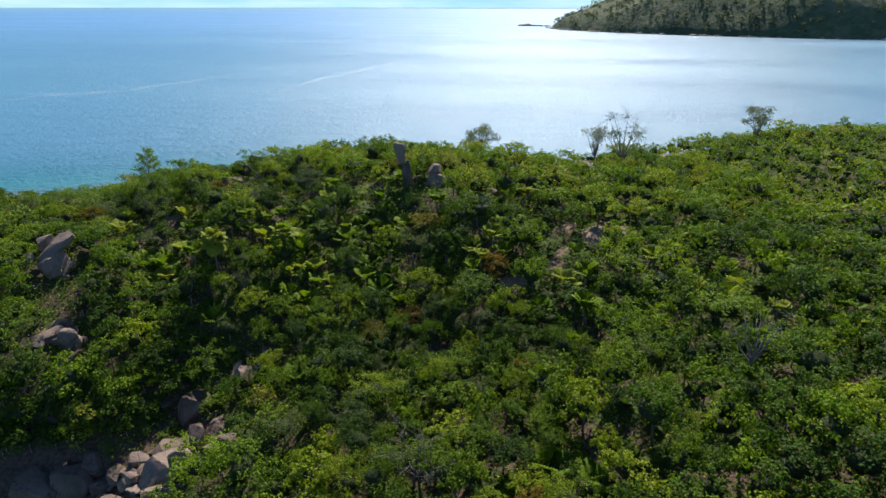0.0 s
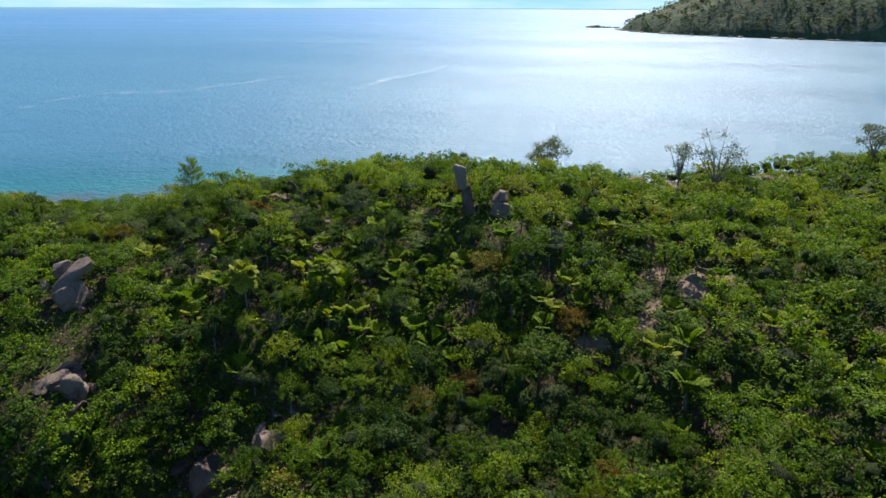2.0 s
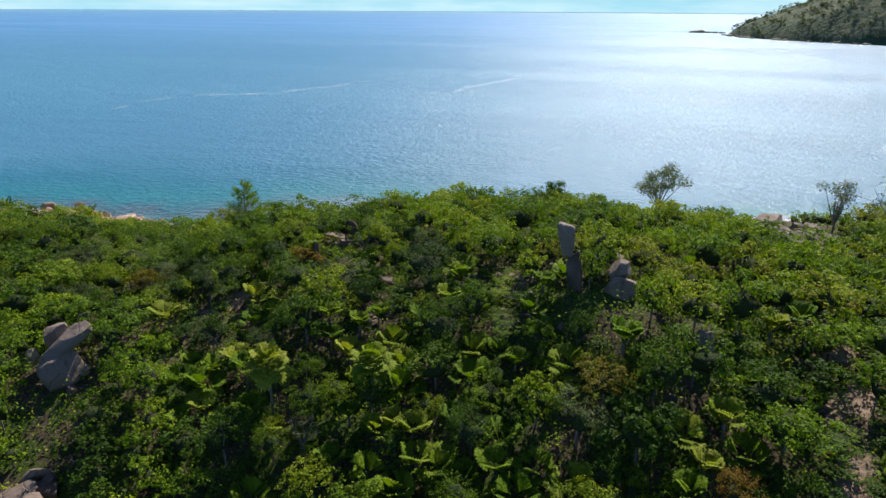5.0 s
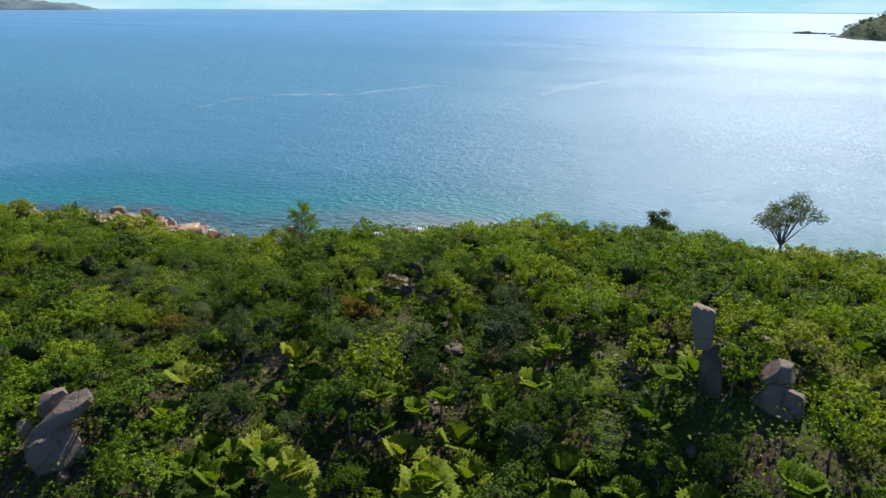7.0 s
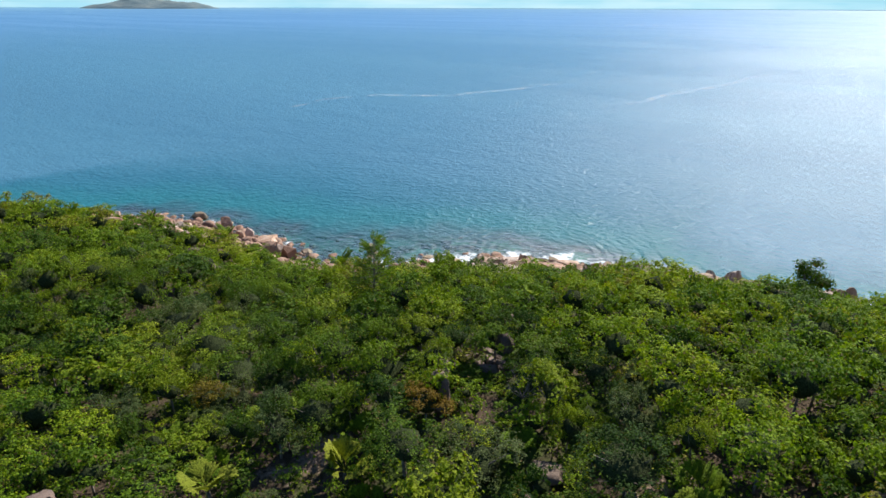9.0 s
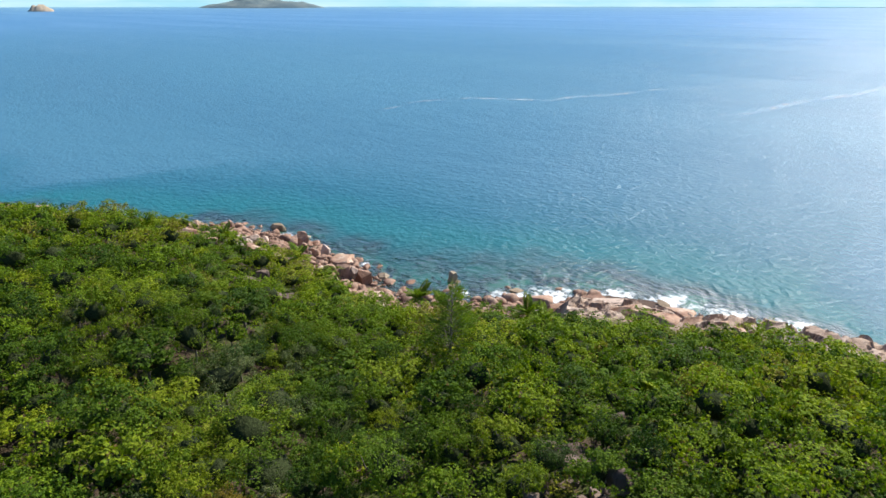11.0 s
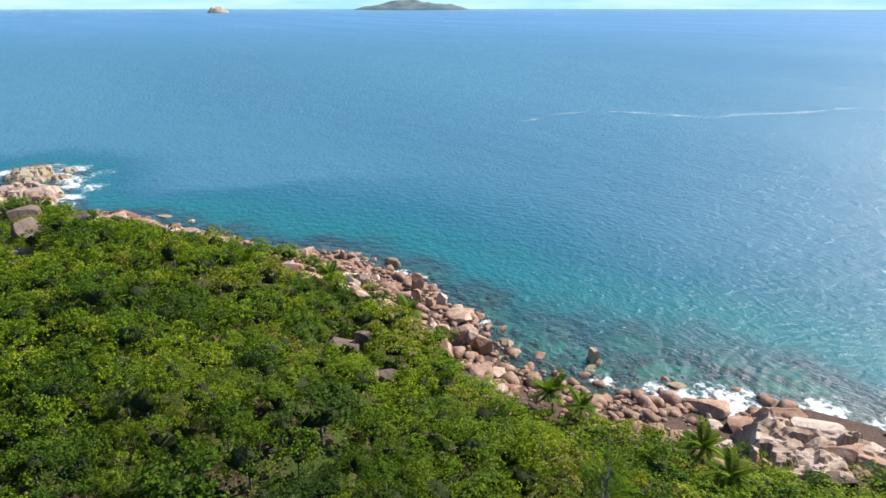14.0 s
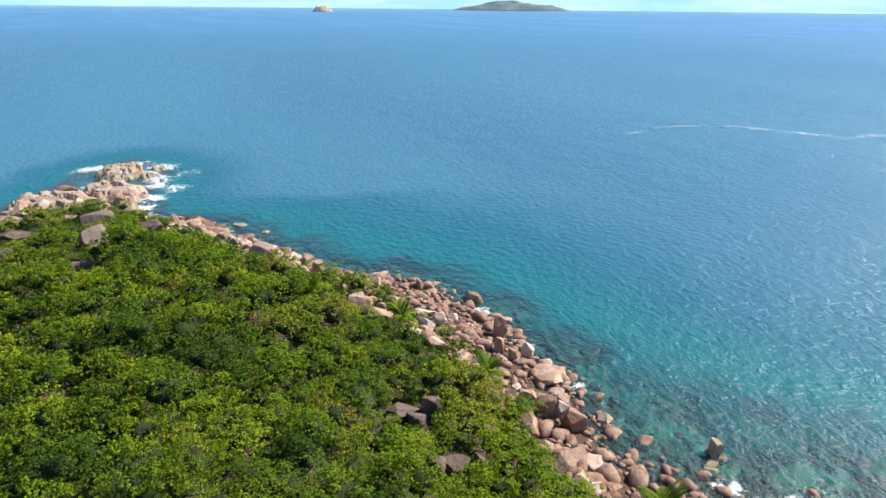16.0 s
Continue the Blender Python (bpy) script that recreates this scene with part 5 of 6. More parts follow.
# open spots in front of the stones that show
CLEAR = [(-7.9, 74.4, 1.0), (17.5, 117.0, 3.0), (18.5, 124.0, 5.0), (19.0, 133.0, 5.5), (-8.1, 71.6, 0.9), (-8.3, 69.9, 0.7), (-4.7, 71.9, 0.9), (-43.6, 58.2, 1.6), (-42.2, 56.0, 1.3), (-45.6, 56.6, 1.3), (-43.8, 54.4, 1.0), (-8.5, 73.2, 1.1), (-4.6, 73.6, 1.3), (-44.0, 57.6, 1.3), (-45.5, 56.2, 0.7), (-33.5, 77.6, 0.9), (-32.4, 81.6, 0.9), (-31.4, 79.6, 0.6), (-32.6, 86.0, 0.7), (-38.5, 71.5, 0.8), (-0.8, 69.3, 0.8), (1.6, 70.6, 1.0), (-20.0, 45.0, 1.2), (-25.5, 45.2, 1.6), (-28.5, 42.5, 2.2), (-40.5, 118.8, 1.2), (-67.0, 86.3, 0.7)]
# where only low growth stands, before stones and bare earth that show over it
LOW = [(-92.5, 98.3, 2.2), (-86.0, 98.6, 2.0), (-161.5, 61.5, 4.0), (-161.0, 72.2, 4.0), (-150.5, 72.8, 3.5), (-156.5, 80.0, 4.0), (-141.5, 71.0, 3.0), (10.8, 67.5, 2.4), (17.5, 69.0, 3.0), (10.0, 61.0, 2.6), (9.6, 57.8, 2.0), (13.6, 64.0, 2.4), (-37.6, 71.6, 1.8), (-39.4, 67.8, 2.0), (-37.6, 64.8, 1.8), (-36.2, 70.2, 1.4), (16.5, 105.0, 4.0), (17.0, 111.0, 5.0), (18.0, 118.0, 6.0), (18.6, 126.0, 7.0), (19.0, 136.0, 7.0), (40.0, 124.0, 5.0), (-14.0, 75.4, 2.2), (-12.0, 70.6, 1.6), (-24.0, 71.0, 1.8), (-23.6, 76.0, 1.4), (-34.6, 84.2, 1.6), (-33.2, 77.6, 1.4), (4.6, 57.6, 1.8), (-20.0, 78.4, 1.2)]
RIDGE = [(4, 36), (-12, 60), (-34, 78), (-78, 84)]


def away(x, y):
    """Metres from the line along which the hill is overflown."""
    best = 1e9
    for (ax, ay), (bx, by) in zip(RIDGE[:-1], RIDGE[1:]):
        u = ((x - ax) * (bx - ax) + (y - ay) * (by - ay)) / ((bx - ax) ** 2 + (by - ay) ** 2)
        u = min(1, max(0, u))
        best = min(best, math.hypot(x - ax - u * (bx - ax), y - ay - u * (by - ay)))
    return best


pr = random.Random(77)
spots, cells = [], collections.defaultdict(list)
for _ in range(60000):
    x, y = pr.uniform(-200, 110), pr.uniform(18, 182)
    r = 1.2 + 1.6 * pr.random() ** 1.6 if x > -52 or y > 112 else 1.5 + 2.1 * pr.random() ** 1.3
    cx, cy = int(x // 4), int(y // 4)
    if all((x - q[0]) ** 2 + (y - q[1]) ** 2 > ((0.57 if x > -50 and y < 88 else 0.60) * (r + q[2])) ** 2 for ax in (-1, 0, 1) for ay in (-1, 0, 1) for q in cells[cx + ax, cy + ay]):
        cells[cx, cy].append((x, y, r))
        spots.append((x, y, r))
SPP = np.array(spots)[:, :2]
spd = inland(SPP)
spz = land(SPP, spd)
edge = np.where(SPP[:, 0] < -80, np.where(SPP[:, 0] < -134, 8.5, 9.0 - 2.2 * np.exp(-((SPP[:, 0] + 97) / 11.0) ** 2) + 2.5 * np.exp(-((SPP[:, 0] + 118) / 9.0) ** 2)), np.where(SPP[:, 1] > 106, np.where(SPP[:, 0] < -66, 12.0, 16.5), 5.0)) + 1.5 * wobble(SPP, 11, 5)
edge = np.where((SPP[:, 1] < 62) & (SPP[:, 0] < -20), 2.2, edge)
grove = wobble(SPP, 26, 8)
near, palms, mass = [], [], []
for (x, y, r), d, e, g, z in zip(spots, spd, edge, grove, spz):
    if d - (0.45 * r if x < -66 else 0.0) < e or x < -175 + pr.uniform(-3, 3) or blocked(x, y):
        continue
    if x > 30 and y < 0.3 * (x - 30) + 18:
        continue
    if any((x - a) ** 2 + (y - b) ** 2 < (c + 0.45 * r) ** 2 for a, b, c in CLEAR):
        continue
    palmy = 0.6 if (56 < y < 80 and -46 < x < 4) else 0.42 if (50 < y < 82 and 4 <= x < 34) else 0.10 if x > 5 and y < 60 else 0.025
    h = (1.6 + r * 0.98) * (pr.uniform(0.8, 1.3) if x > -60 else pr.uniform(0.72, 1.42))
    if x < -150:
        h *= 0.72
    if any((x - a) ** 2 + (y - b) ** 2 < c * c for a, b, c in LOW):
        h = min(h, 1.3)
    if y > 80:
        h *= min(1.0, 0.55 + (d - e) / 22.0)
    if pr.random() < palmy and r < 2.0 and len(palms) < 290 and y > 30 and x > -100:
        palms.append((x, y))
    elif away(x, y) < 13 and len(near) < 300:
        near.append((x, y, r, h))
    else:
        mass.append((x, y, r, h, g, z))

# low shrubs that close the gaps between the large ones
held = collections.defaultdict(list)
for x, y, r in [(q[0], q[1], q[2]) for q in near + mass] + [(x, y, 1.0) for x, y in palms]:
    held[int(x // 4), int(y // 4)].append((x, y, r))
tries = [(pr.uniform(-178, 42), pr.uniform(30, 128), pr.uniform(0.7, 1.15)) for _ in range(30000)]
TP = np.array(tries)[:, :2]
td = inland(TP)
tz = land(TP, td)
for (x, y, r), d, z in zip(tries, td, tz):
    if d < (2.5 if y < 62 and x < -20 else 8.0) or blocked(x, y) or any((x - a) ** 2 + (y - b) ** 2 < (c + 0.45 * r) ** 2 for a, b, c in CLEAR):
        continue
    cx, cy = int(x // 4), int(y // 4)
    if all((x - q[0]) ** 2 + (y - q[1]) ** 2 > (0.62 * q[2] + 0.6 * r) ** 2 for ax in (-1, 0, 1) for ay in (-1, 0, 1) for q in held[cx + ax, cy + ay]):
        held[cx, cy].append((x, y, r))
        mass.append((x, y, r, r * pr.uniform(1.1, 1.9), 0.0, z))

# shrubs that overhang the gully
for x, y in ((-38, 44.5), (-40.2, 43.4), (-36.4, 45.4), (-34, 44.6), (-32, 45.4), (-30.3, 46.8), (-42.3, 44.3), (-35.6, 47.6), (-38.6, 46.6), (-31.2, 48.6), (-29.2, 49.4), (-44.6, 43.6), (-33.4, 47.0), (-40.8, 45.4), (-27.6, 51.2), (-23.6, 48.6), (-45, 41.6), (-43, 41.2), (-41, 41.9), (-39, 42.3), (-37, 42.9), (-35, 43.1), (-47, 42.6)):
    r = pr.uniform(1.3, 2.0)
    mass.append((x, y, r, 1.4 + r * 0.9, 0.0, ground_at(x, y)))

LEAFAGE = [(1900, 0.25, 0.62), (3000, 0.165, 0.5), (2400, 0.21, 0.6), (1500, 0.29, 0.7), (2800, 0.18, 0.45), (2200, 0.22, 0.6), (3200, 0.155, 0.55)]
KINDS = [broad_shrub(i, n, size, M_SHADE_LEAF, "dense glossy green broadleaf shrub on the hillside", "hillside shrubs", lobes=10 + i, aspect=wide) for i, (n, size, wide) in enumerate(LEAFAGE)]
GREYS = [broad_shrub(40 + i, 3000, 0.135, M_DUSTY, "round grey-green small-leaved bush on the hillside", "grey-green bushes", "bush", 10, 0.7, 0.5) for i in range(3)]
RUSTY = [broad_shrub(60 + i, 2500, 0.19, M_RUST, "shrub with rust-tinged yellow leaves on the hillside", "hillside shrubs") for i in range(2)]
used = set()
for x, y, r, h in near:
    u = pr.random()
    pool = RUSTY if u < 0.04 else GREYS if u < 0.16 else KINDS
    base = pr.choice(pool)
    if base.name in used:
        base = copy_thing(base, Matrix())
    used.add(base.name)
    s = r / 1.9
    put(base, x, y, s, pr.uniform(0, 360), 0.1, h / (4.0 * s))

PALM_KINDS = [fan_palm(i, (0.12, 0.2, 0.35, 0.6, 1.1)[i], (9, 10, 11, 11, 12)[i], "young fan palm with upright bright green pleated leaves on the slope", "fan palms") for i in range(5)]
TALL_PALM = fan_palm(9, 4.0, 34, "tall fan palm with a round pale-green crown on a slim trunk", "fan palms", (0.6, 1.1), (0.75, 1.0), 1.5, (-0.7, 1.35), 8)
put(TALL_PALM, -21.1, 64.3, 1.0, 0, 0.05, 1.0)
put(copy_thing(TALL_PALM, Matrix()), -28.4, 62.0, 0.9, 120, 0.05, 1.2)
used = set()
for x, y in palms:
    base = pr.choice(PALM_KINDS)
    if base.name in used:
        base = copy_thing(base, Matrix())
    used.add(base.name)
    put(base, x, y, pr.uniform(0.8, 1.3), pr.uniform(0, 360), 0.05, pr.uniform(0.9, 1.2))

# the thicket: every shrub past the nearest ones
FARK = []
for i in range(9):
    co, q, lc, lr = crown(200 + i, 2600, 0.27, 11 + i % 5, aspect=0.68, tri=True)
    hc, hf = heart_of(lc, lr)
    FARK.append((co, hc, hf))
cos, fas, tints, which, tcs, tqs, tn, n0 = [], [], [], [], [], [], 0, 0
for x, y, r, h, g, z in mass:
    co, inner, skin = FARK[pr.randrange(9)]
    far = away(x, y)
    full = 110 if x > 45 or y > 135 else 850 if far < 24 else 590 if far < 42 else 400
    s = r / 1.9
    take = min(2600, max(70, int(full * (0.15 + 0.85 * s * s))))
    tall, a = h / (4.0 * s), pr.uniform(0, 6.28)
    c, sn = math.cos(a), math.sin(a)
    p = co[: take * 3].reshape(-1, 3, 3)
    mid = p.mean(1, keepdims=True)
    p = ((p - mid) * min(1.7, (950 * s * s / take) ** 0.5 / s) + mid).reshape(-1, 3)
    p = np.concatenate([p, inner]) * np.array([s, s, s * tall])
    p = np.stack([p[:, 0] * c - p[:, 1] * sn + x, p[:, 0] * sn + p[:, 1] * c + y, p[:, 2] + z - 0.1], 1)
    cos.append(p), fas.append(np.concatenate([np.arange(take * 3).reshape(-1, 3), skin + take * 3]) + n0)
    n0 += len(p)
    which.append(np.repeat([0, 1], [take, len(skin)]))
    # darker near slope and lighter crest: shade and sun painted into plant hue
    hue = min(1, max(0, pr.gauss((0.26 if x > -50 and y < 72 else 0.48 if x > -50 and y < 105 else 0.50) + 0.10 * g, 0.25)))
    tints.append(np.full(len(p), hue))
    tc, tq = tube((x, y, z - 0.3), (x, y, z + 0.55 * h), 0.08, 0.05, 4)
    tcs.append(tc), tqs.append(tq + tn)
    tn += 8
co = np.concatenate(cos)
ob = quads_object("shrub_thicket", co, np.concatenate(fas), [M_LEAF_MASS, M_SHADED_TWIGS], np.concatenate(which))
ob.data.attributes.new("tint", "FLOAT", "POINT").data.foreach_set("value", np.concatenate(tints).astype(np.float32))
tagged(ob, "dense green tropical shrub thicket covering the hill", "shrubs", kind="stuff")
tagged(quads_object("thicket_stems", np.concatenate(tcs), np.concatenate(tqs), [M_BARK]), "grey-brown stems under the shrub thicket", "stems", kind="stuff")

# low herbs and seedlings over the open soil
hr = np.random.RandomState(5)
HP = np.stack([hr.uniform(-185, 45, 38000), hr.uniform(24, 140, 38000)], 1)
HP = np.concatenate([HP, np.stack([hr.uniform(-55, 15, 4500), hr.uniform(50, 95, 4500)], 1)])
hd = inland(HP)
ok = (hd > np.where(HP[:, 1] > 80, 8.5, 2.0)) & (hr.rand(len(HP)) < 0.75)
for dx, dy, dr in DIRT:
    ok &= (HP[:, 0] - dx) ** 2 + (HP[:, 1] - dy) ** 2 > (dr * 0.9) ** 2
HP, hd = HP[ok], hd[ok]
HZ = land(HP, hd)
rep = 7
pos = np.repeat(np.column_stack([HP, HZ]), rep, 0) + hr.normal(0, 1, (len(HP) * rep, 3)) * np.array([0.35, 0.35, 0.0]) + np.column_stack([np.zeros((len(HP) * rep, 2)), np.abs(hr.normal(0.22, 0.3, len(HP) * rep))])
co, q = kites(hr, pos, hr.normal(0, 0.5, (len(pos), 3)) + np.array([0, 0, 0.8]), np.full(len(pos), 0.34), 0.6)
co = co.reshape(-1, 4, 3)[:, 1:].reshape(-1, 3)
ob = quads_object("undergrowth", co, np.arange(len(co)).reshape(-1, 3), [M_LEAF_MASS])
ob.data.attributes.new("tint", "FLOAT", "POINT").data.foreach_set("value", np.repeat(np.clip(hr.normal(0.45, 0.25, len(HP)), 0, 1), rep * 3).astype(np.float32))
tagged(ob, "low green herbs and seedlings under the shrubs", "undergrowth", kind="stuff")

# coconut palms along the top of the beach
COCO = coconut_palm(5, 2.6, "young coconut palm with arching fronds above the boulder beach")
first = True
for x, y, s in ((-115.5, 107.5, 1.0), (-100.6, 112.3, 1.05), (-121, 98, 0.95), (-77, 116, 1.05), (-74, 116.8, 0.9), (-61.5, 119.5, 1.0), (-56.5, 115, 0.9), (-86.5, 107.5, 0.9)):
    ob = COCO if first else copy_thing(COCO, Matrix())
    first = False
    put(ob, x, y, s, pr.uniform(0, 360))


# single trees that stand above the thicket
def open_tree(seed, height, leaves, size, mat, label, name="tree", lobes=10, bare=False, spread=0.36):
    rng = np.random.RandomState(seed)
    root = thing(name, label, "tree", "")
    k = lobes
    az = np.linspace(0, 2 * np.pi, k, endpoint=False) + rng.normal(0, 0.35, k)
    rad = height * spread * rng.uniform(0.15, 1.0, k)
    lc = np.stack([rad * np.cos(az), rad * np.sin(az), height * rng.uniform(0.55, 0.95, k)], 1)
    tc = limbs(lc, height, rng, 0.02 * height, 0.30)
    twigs = [tc]
    for c in lc:
        for _ in range(7):
            e = c + rng.normal(0, 0.1 * height, 3) + np.array([0, 0, 0.05 * height])
            twigs.append(tube(c, e, 0.003 * height, 0.001 * height, 4))
    quads_object("trunk", *join(twigs), [M_BARK], parent=root)
    if leaves:
        who = rng.randint(0, k, leaves)
        d = rng.normal(size=(leaves, 3))
        d /= np.linalg.norm(d, axis=1)[:, None]
        pos = lc[who] + d * (height * 0.115 * rng.uniform(0.3, 1.15, leaves))[:, None] * np.array([1.2, 1.2, 0.75])
        quads_object("crown", *kites(rng, pos, d + rng.normal(0, 0.6, (leaves, 3)) + np.array([0, 0, 0.4]), np.full(leaves, size), 0.5), [mat], parent=root)
    return root


def casuarina(seed, height, label):
    rng = np.random.RandomState(seed)
    root = thing("casuarina_tree", label, "tree", "")
    parts, needles, nq, n0 = [tube((0, 0, -0.5), (0.1, 0, height * 0.5), 0.16, 0.1), tube((0.1, 0, height * 0.5), (0.2, 0.1, height), 0.1, 0.02)], [], [], 0
    for i in range(80):
        f = rng.uniform(0.2, 1.0)
        az = i * 2.4
        L = height * 0.30 * (1.12 - f) + 0.45
        base = np.array([0.15 * f, 0.08 * f, height * f])
        tip = base + np.array([math.cos(az) * L, math.sin(az) * L, L * rng.uniform(0.2, 0.8)])
        parts.append(tube(base, tip, 0.03, 0.008, 4))
        m = 40
        u = rng.uniform(0.25, 1.1, m)
        p = base + (tip - base) * u[:, None] + rng.normal(0, 0.12, (m, 3))
        d = (tip - base) / np.linalg.norm(tip - base) + rng.normal(0, 0.45, (m, 3)) + np.array([0, 0, 0.15])
        s = rng.normal(size=(m, 3)) * 0.028
        Ln = rng.uniform(0.3, 0.6, m)[:, None]
        q4 = np.stack([p, p + d * Ln * 0.5 + s, p + d * Ln - np.array([0, 0, 0.08]), p + d * Ln * 0.5 - s], 1).reshape(-1, 3)
        needles.append(q4), nq.append(np.arange(4 * m).reshape(-1, 4) + n0)
        n0 += 4 * m
    quads_object("trunk", *join(parts), [M_BARK], parent=root)
    quads_object("crown", np.concatenate(needles), np.concatenate(nq), [M_FEATHER], parent=root)
    return root


put(casuarina(3, 9.0, "slender feathery casuarina tree rising above the thicket"), -56, 98.3, 1.0)
put(open_tree(11, 11.5, 2600, 0.36, M_DUSTY, "tall open-crowned tree with pale forked branches on the shore slope", lobes=14), -0.3, 141.8)
put(open_tree(12, 11.5, 620, 0.32, M_DUSTY, "tall thin half-bare tree with sparse leaves on the crest", lobes=13, spread=0.3), 25.6, 108.8)
put(open_tree(13, 10.0, 900, 0.32, M_DUSTY, "small open tree on the crest", lobes=10, spread=0.25), 25.0, 131.5)
put(open_tree(14, 9.5, 1300, 0.36, M_DUSTY, "leafy tree standing above the far ridge", lobes=10), 58.5, 134.0)
put(open_tree(17, 5.5, 1500, 0.3, M_LEAF, "dark leafy round-crowned tree at the top of the shore slope", lobes=10, spread=0.34), -16.7, 129.4, 1.25)
put(open_tree(15, 6.5, 120, 0.2, M_DUSTY, "leafless grey twiggy tree among the shrubs", lobes=14, spread=0.45), -2.0, 33.5)
DEAD = open_tree(18, 3.4, 50, 0.16, M_DUSTY, "leafless grey twiggy shrub among palms", name="shrub", lobes=12, spread=0.42)
put(DEAD, -13.2, 62.5)
for x, y, size in ((-37.0, 66.6, 0.8), (-24.6, 60.0, 0.9), (-30.0, 82.5, 0.9), (7.5, 78.0, 0.9)):
    put(copy_thing(DEAD, Matrix()), x, y, size, 90 * x)
put(open_tree(16, 6.5, 40, 0.2, M_DUSTY, "bare dead tree with pale branches", lobes=9), 21.9, 40.0)


# lines of foam drifting on the open water
def foam_material():
    m, nt, out = node_mat("drifting_foam")
    f = noise_fac(nt, 0.12, 6.0, 0.7)
    at = nt.nodes.new("ShaderNodeAttribute")
    at.attribute_name = "core"
    p = principled(nt, None, (0.75, 0.8, 0.8), 0.6, 0.3)
    clear = nt.nodes.new("ShaderNodeBsdfTransparent")
    mx = nt.nodes.new("ShaderNodeMixShader")
    nt.links.new(math_node(nt, "MULTIPLY", math_node(nt, "MULTIPLY", span(nt, f, 0.40, 0.68), at.outputs["Fac"]), 0.6), mx.inputs[0])
    nt.links.new(clear.outputs[0], mx.inputs[1])
    nt.links.new(p.outputs[0], mx.inputs[2])
    nt.links.new(mx.outputs[0], out.inputs[0])
    return m


M_FOAM = foam_material()


def foam_line(points, wide):
    P = np.array(points, float)
    s = np.linspace(0, len(P) - 1, 60)
    c = np.stack([np.interp(s, np.arange(len(P)), P[:, k]) for k in (0, 1)], 1)
    c = c + wide * 0.9 * np.stack([np.sin(s * 3.1), np.cos(s * 2.3)], 1)
    d = np.gradient(c, axis=0)
    d /= np.linalg.norm(d, axis=1)[:, None]
    nrm = np.stack([-d[:, 1], d[:, 0]], 1) * (wide * np.sin(np.linspace(0.15, 3.0, 60)))[:, None]
    co = np.concatenate([np.column_stack([c + nrm * k, np.full(60, 0.06)]) for k in (-1, 0, 1)])
    i = np.arange(59)
    f = np.concatenate([np.stack([i + 60 * k, i + 1 + 60 * k, i + 61 + 60 * k, i + 60 + 60 * k], 1) for k in (0, 1)])
    ob = quads_object("foam_streak", co, f, [M_FOAM])
    ob.data.attributes.new("core", "FLOAT", "POINT").data.foreach_set("value", np.repeat([0.0, 1.0, 0.0], 60).astype(np.float32))
    tagged(ob, "thin white line of drifting foam on the sea", "foam", kind="stuff")


foam_line([(-224, 232), (-228, 262), (-217, 291), (-183, 309), (-179, 337), (-169, 373), (-148, 401), (-134, 460)], 3.0)
foam_line([(-113, 319), (-101, 352), (-91, 408), (-81, 480), (-55, 541)], 4.0)


# ---------------------------------------------------------------- far shores
def far_island(name, cx, cy, half_x, half_y, turn, peak, base, mat, label, rows=90, crowns=0, seed=1, profile=None):
    rng = np.random.RandomState(seed)
    u = np.linspace(-1, 1, rows)
    U, V = np.meshgrid(u, u)
    r = np.hypot(U, V)
    P = np.stack([(U * half_x).ravel(), (V * half_y).ravel()], 1)
    h = (np.clip(1 - r, 0, 1) ** 0.75).ravel()
    h = h * (1 + 0.22 * wobble(P, half_x * 0.7, seed) + 0.06 * wobble(P, half_x * 0.2, seed + 1))
    z = base - 2 + h * peak
    z = np.where(r.ravel() >= 1, base - 6, z)
    a = radians(turn)
    X = cx + P[:, 0] * math.cos(a) - P[:, 1] * math.sin(a)
    Y = cy + P[:, 0] * math.sin(a) + P[:, 1] * math.cos(a)
    co = np.stack([X, Y, z], 1)
    i = np.arange(rows * rows).reshape(rows, rows)
    q = np.stack([i[:-1, :-1], i[:-1, 1:], i[1:, 1:], i[1:, :-1]], 2).reshape(-1, 4)
    ob = quads_object(name, co, q, [mat])
    tagged(ob, label, "island", kind="structure")
    return co


def far_land_material(name, stops):
    m, nt, out = node_mat(name)
    geo = nt.nodes.new("ShaderNodeNewGeometry")
    sep = nt.nodes.new("ShaderNodeSeparateXYZ")
    nt.links.new(geo.outputs["Position"], sep.inputs[0])
    a, b = noise_fac(nt, 0.012, 5.0), noise_fac(nt, 0.12, 5.0, 0.65)
    col = ramp(nt, math_node(nt, "ADD", math_node(nt, "MULTIPLY", a, 0.6), math_node(nt, "MULTIPLY", b, 0.4)), stops)
    principled(nt, out, col, 0.9, 0.1, bump(nt, b, 1.0, 4.0))
    return m


M_FARLAND = far_land_material("far_hill", [(0.36, (0.035, 0.05, 0.03)), (0.5, (0.07, 0.09, 0.045)), (0.62, (0.13, 0.13, 0.075))])
# the island's scrub, with the blue-grey of distance haze mixed into its colours
M_HAZY_ISLE = far_land_material("haze_blue_scrub", [(0.36, (0.10, 0.15, 0.17)), (0.5, (0.14, 0.19, 0.20)), (0.62, (0.20, 0.24, 0.23))])
HILLTOP = far_island("far_headland", 535, 1180, 440, 290, -24, 175, 0, M_FARLAND, "steep wooded headland across the channel", 110, seed=4)
far_island("far_island", -4400 * 0.81 + 0, 4400 * 0.515, 380, 160, 57, 62, 20, M_HAZY_ISLE, "low green island on the horizon, coloured blue-grey for haze", 50, seed=9)
far_island("rock_islet", -50 - 3180 * 0.963, 80 + 3180 * 0.268, 52, 30, 74, 34, 12, M_TAN, "bare rocky islet with a little green", 30, seed=6)
fr = random.Random(9)
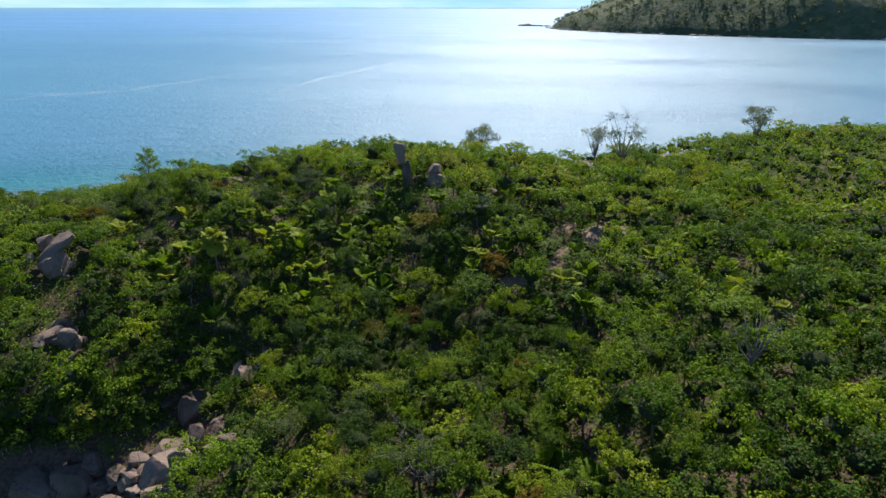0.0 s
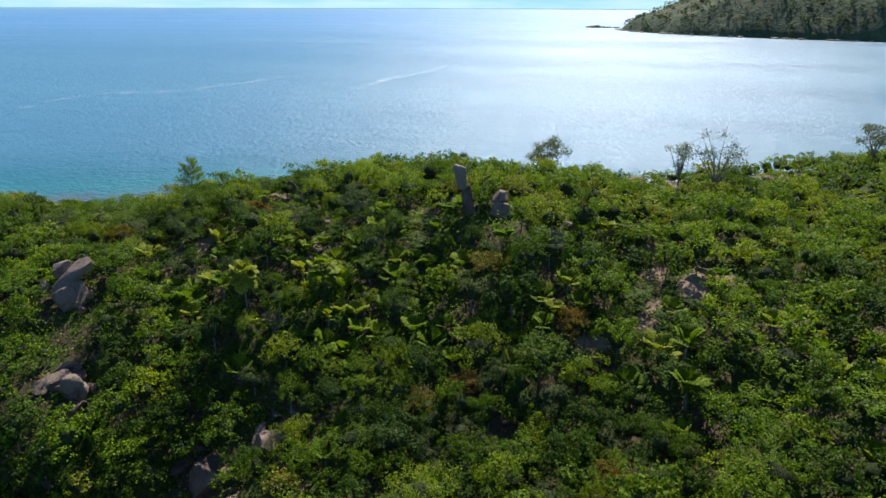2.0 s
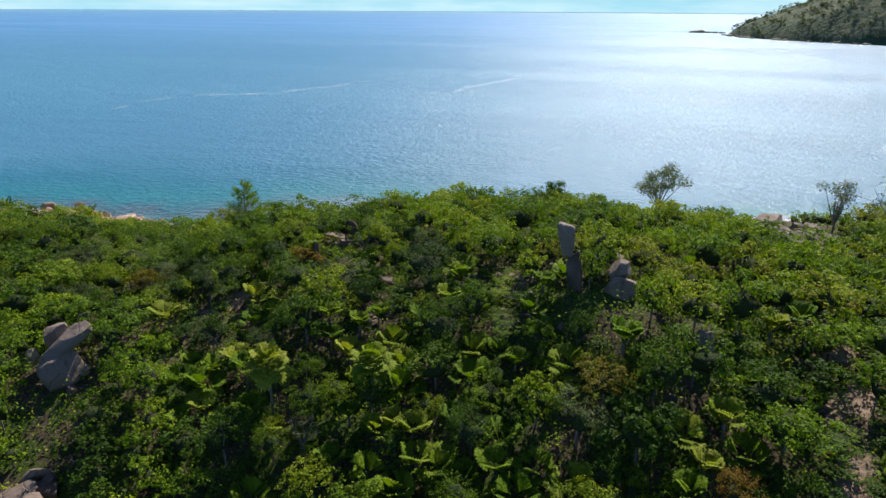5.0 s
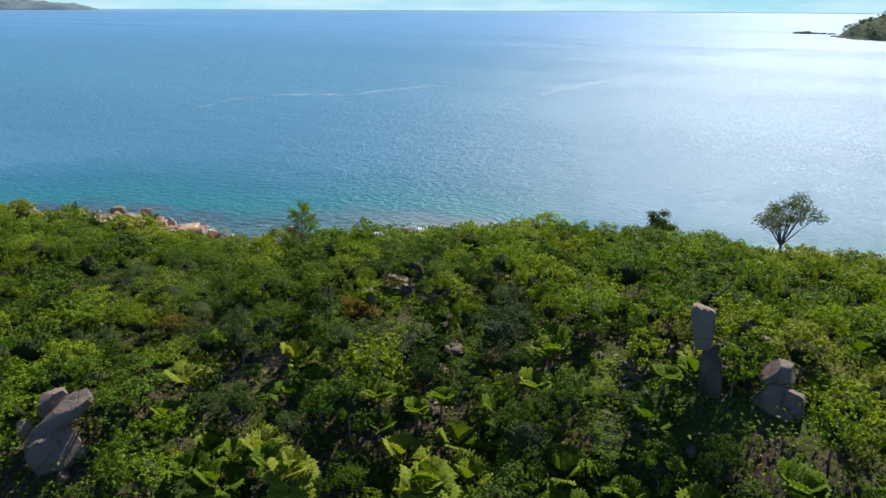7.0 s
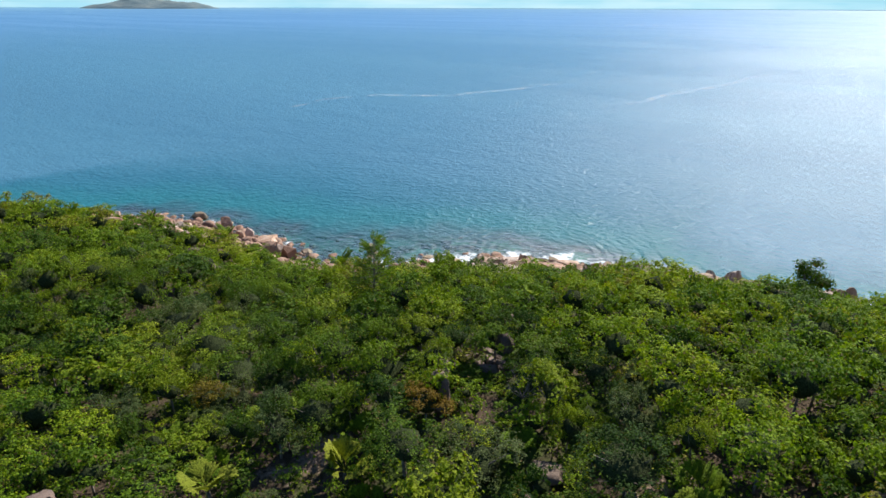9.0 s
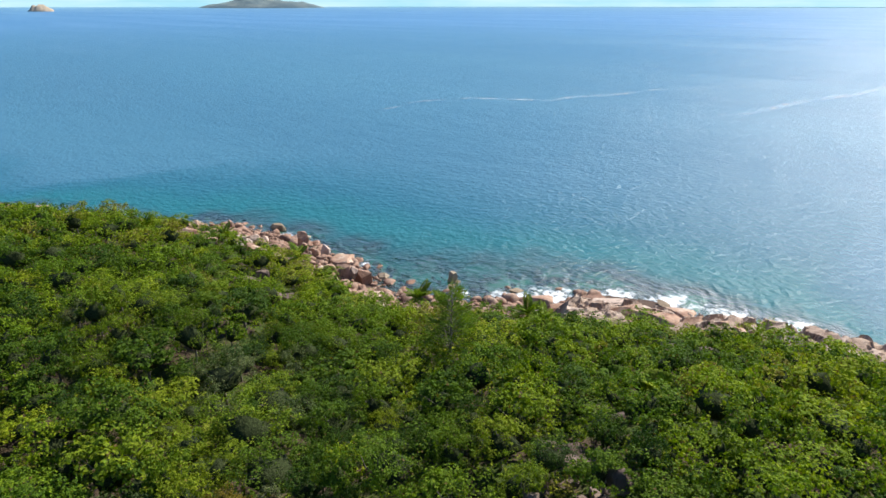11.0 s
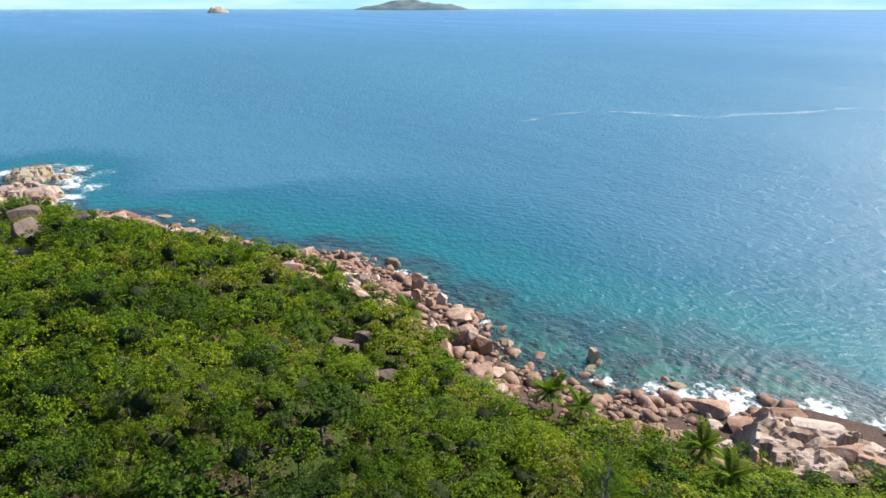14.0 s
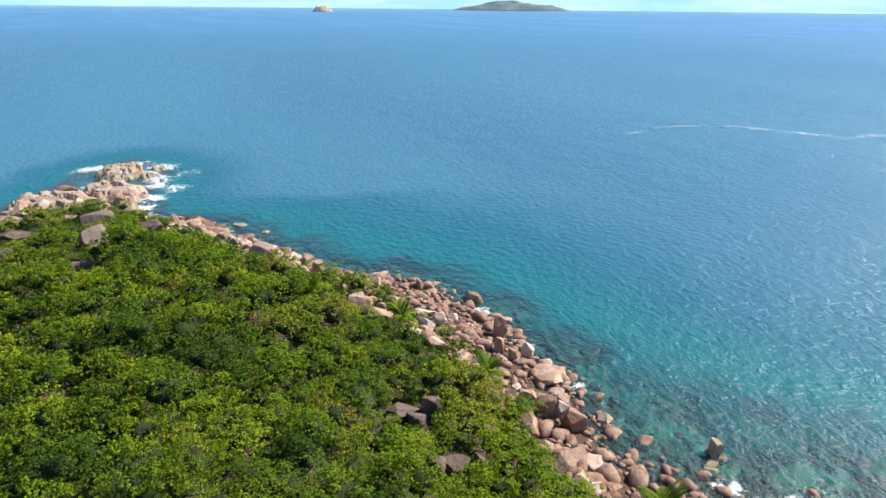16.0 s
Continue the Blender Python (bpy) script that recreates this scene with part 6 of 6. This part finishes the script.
# pale rocks along the foot of the headland and off its tip
cos, fas, n0 = [], [], 0
foot = HILLTOP[(HILLTOP[:, 2] > -1.5) & (HILLTOP[:, 2] < 7) & (HILLTOP[:, 1] < 1420) & (HILLTOP[:, 0] < 800)]
SKERRY = [(78, 1408, 9), (66, 1414, 7), (90, 1404, 6), (104, 1396, 5), (118, 1388, 5)]
for i in range(230):
    if i < len(SKERRY):
        x, y, s = SKERRY[i]
    else:
        b = foot[fr.randrange(len(foot))]
        x, y, s = b[0] + fr.uniform(-6, 6), b[1] + fr.uniform(-6, 6), fr.uniform(1.5, 4.5)
    co, fa = UNIT[i % 5]
    cos.append(co * np.array([s * 1.5, s, s * 0.45]) + np.array([x, y, s * 0.15]))
    fas.append(fa + n0)
    n0 += len(co)
tagged(quads_object("headland_rocks", np.concatenate(cos), np.concatenate(fas), [M_TAN]), "pale rocks along the foot of the far headland", "rocks", kind="stuff")
cand = HILLTOP[(HILLTOP[:, 2] > 3) & (HILLTOP[:, 1] < 1400)]
cos, tints = [], []
for i in range(2600):
    b = cand[fr.randrange(len(cand))]
    x, y = b[0] + fr.uniform(-5, 5), b[1] + fr.uniform(-5, 5)
    co = FARK[i % 8][0]
    sel = co.reshape(-1, 3, 3)[:: 80]
    mid = sel.mean(1, keepdims=True)
    s = fr.uniform(1.3, 2.6)
    p = (((sel - mid) * 4.6 + mid) * s).reshape(-1, 3) + np.array([x, y, b[2] - 2.5])
    cos.append(p)
    tints.append(np.full(len(p), min(1, max(0, fr.gauss(0.45, 0.25)))))
co = np.concatenate(cos)
ob = quads_object("far_woods", co, np.arange(len(co)).reshape(-1, 3), [M_FAR])
ob.data.attributes.new("tint", "FLOAT", "POINT").data.foreach_set("value", np.concatenate(tints).astype(np.float32))
tagged(ob, "dense woods over the far headland", "woods", kind="stuff")


# the pale band of sky over the horizon
def sky_band_material():
    m, nt, out = node_mat("horizon_sky")
    e = nt.nodes.new("ShaderNodeEmission")
    f = noise_fac(nt, 0.0016, 4.0, 0.55, stretch=(1, 1, 7, 0))
    nt.links.new(ramp(nt, f, [(0.35, (0.28, 0.53, 0.64)), (0.7, (0.46, 0.64, 0.70))]), e.inputs[0])
    nt.links.new(e.outputs[0], out.inputs[0])
    return m


turn = np.linspace(0, 2 * np.pi, 97)[:-1]
ring = np.stack([-25 + 4620 * np.cos(turn), 40 + 4620 * np.sin(turn)], 1)
co = np.concatenate([np.column_stack([ring, np.full(96, 5.0)]), np.column_stack([ring, np.full(96, 320.0)])])
i = np.arange(96)
tagged(quads_object("backdrop", co, np.stack([i, (i + 1) % 96, (i + 1) % 96 + 96, i + 96], 1), [sky_band_material()]), "pale blue hazy sky low over the sea horizon", "sky", kind="structure")
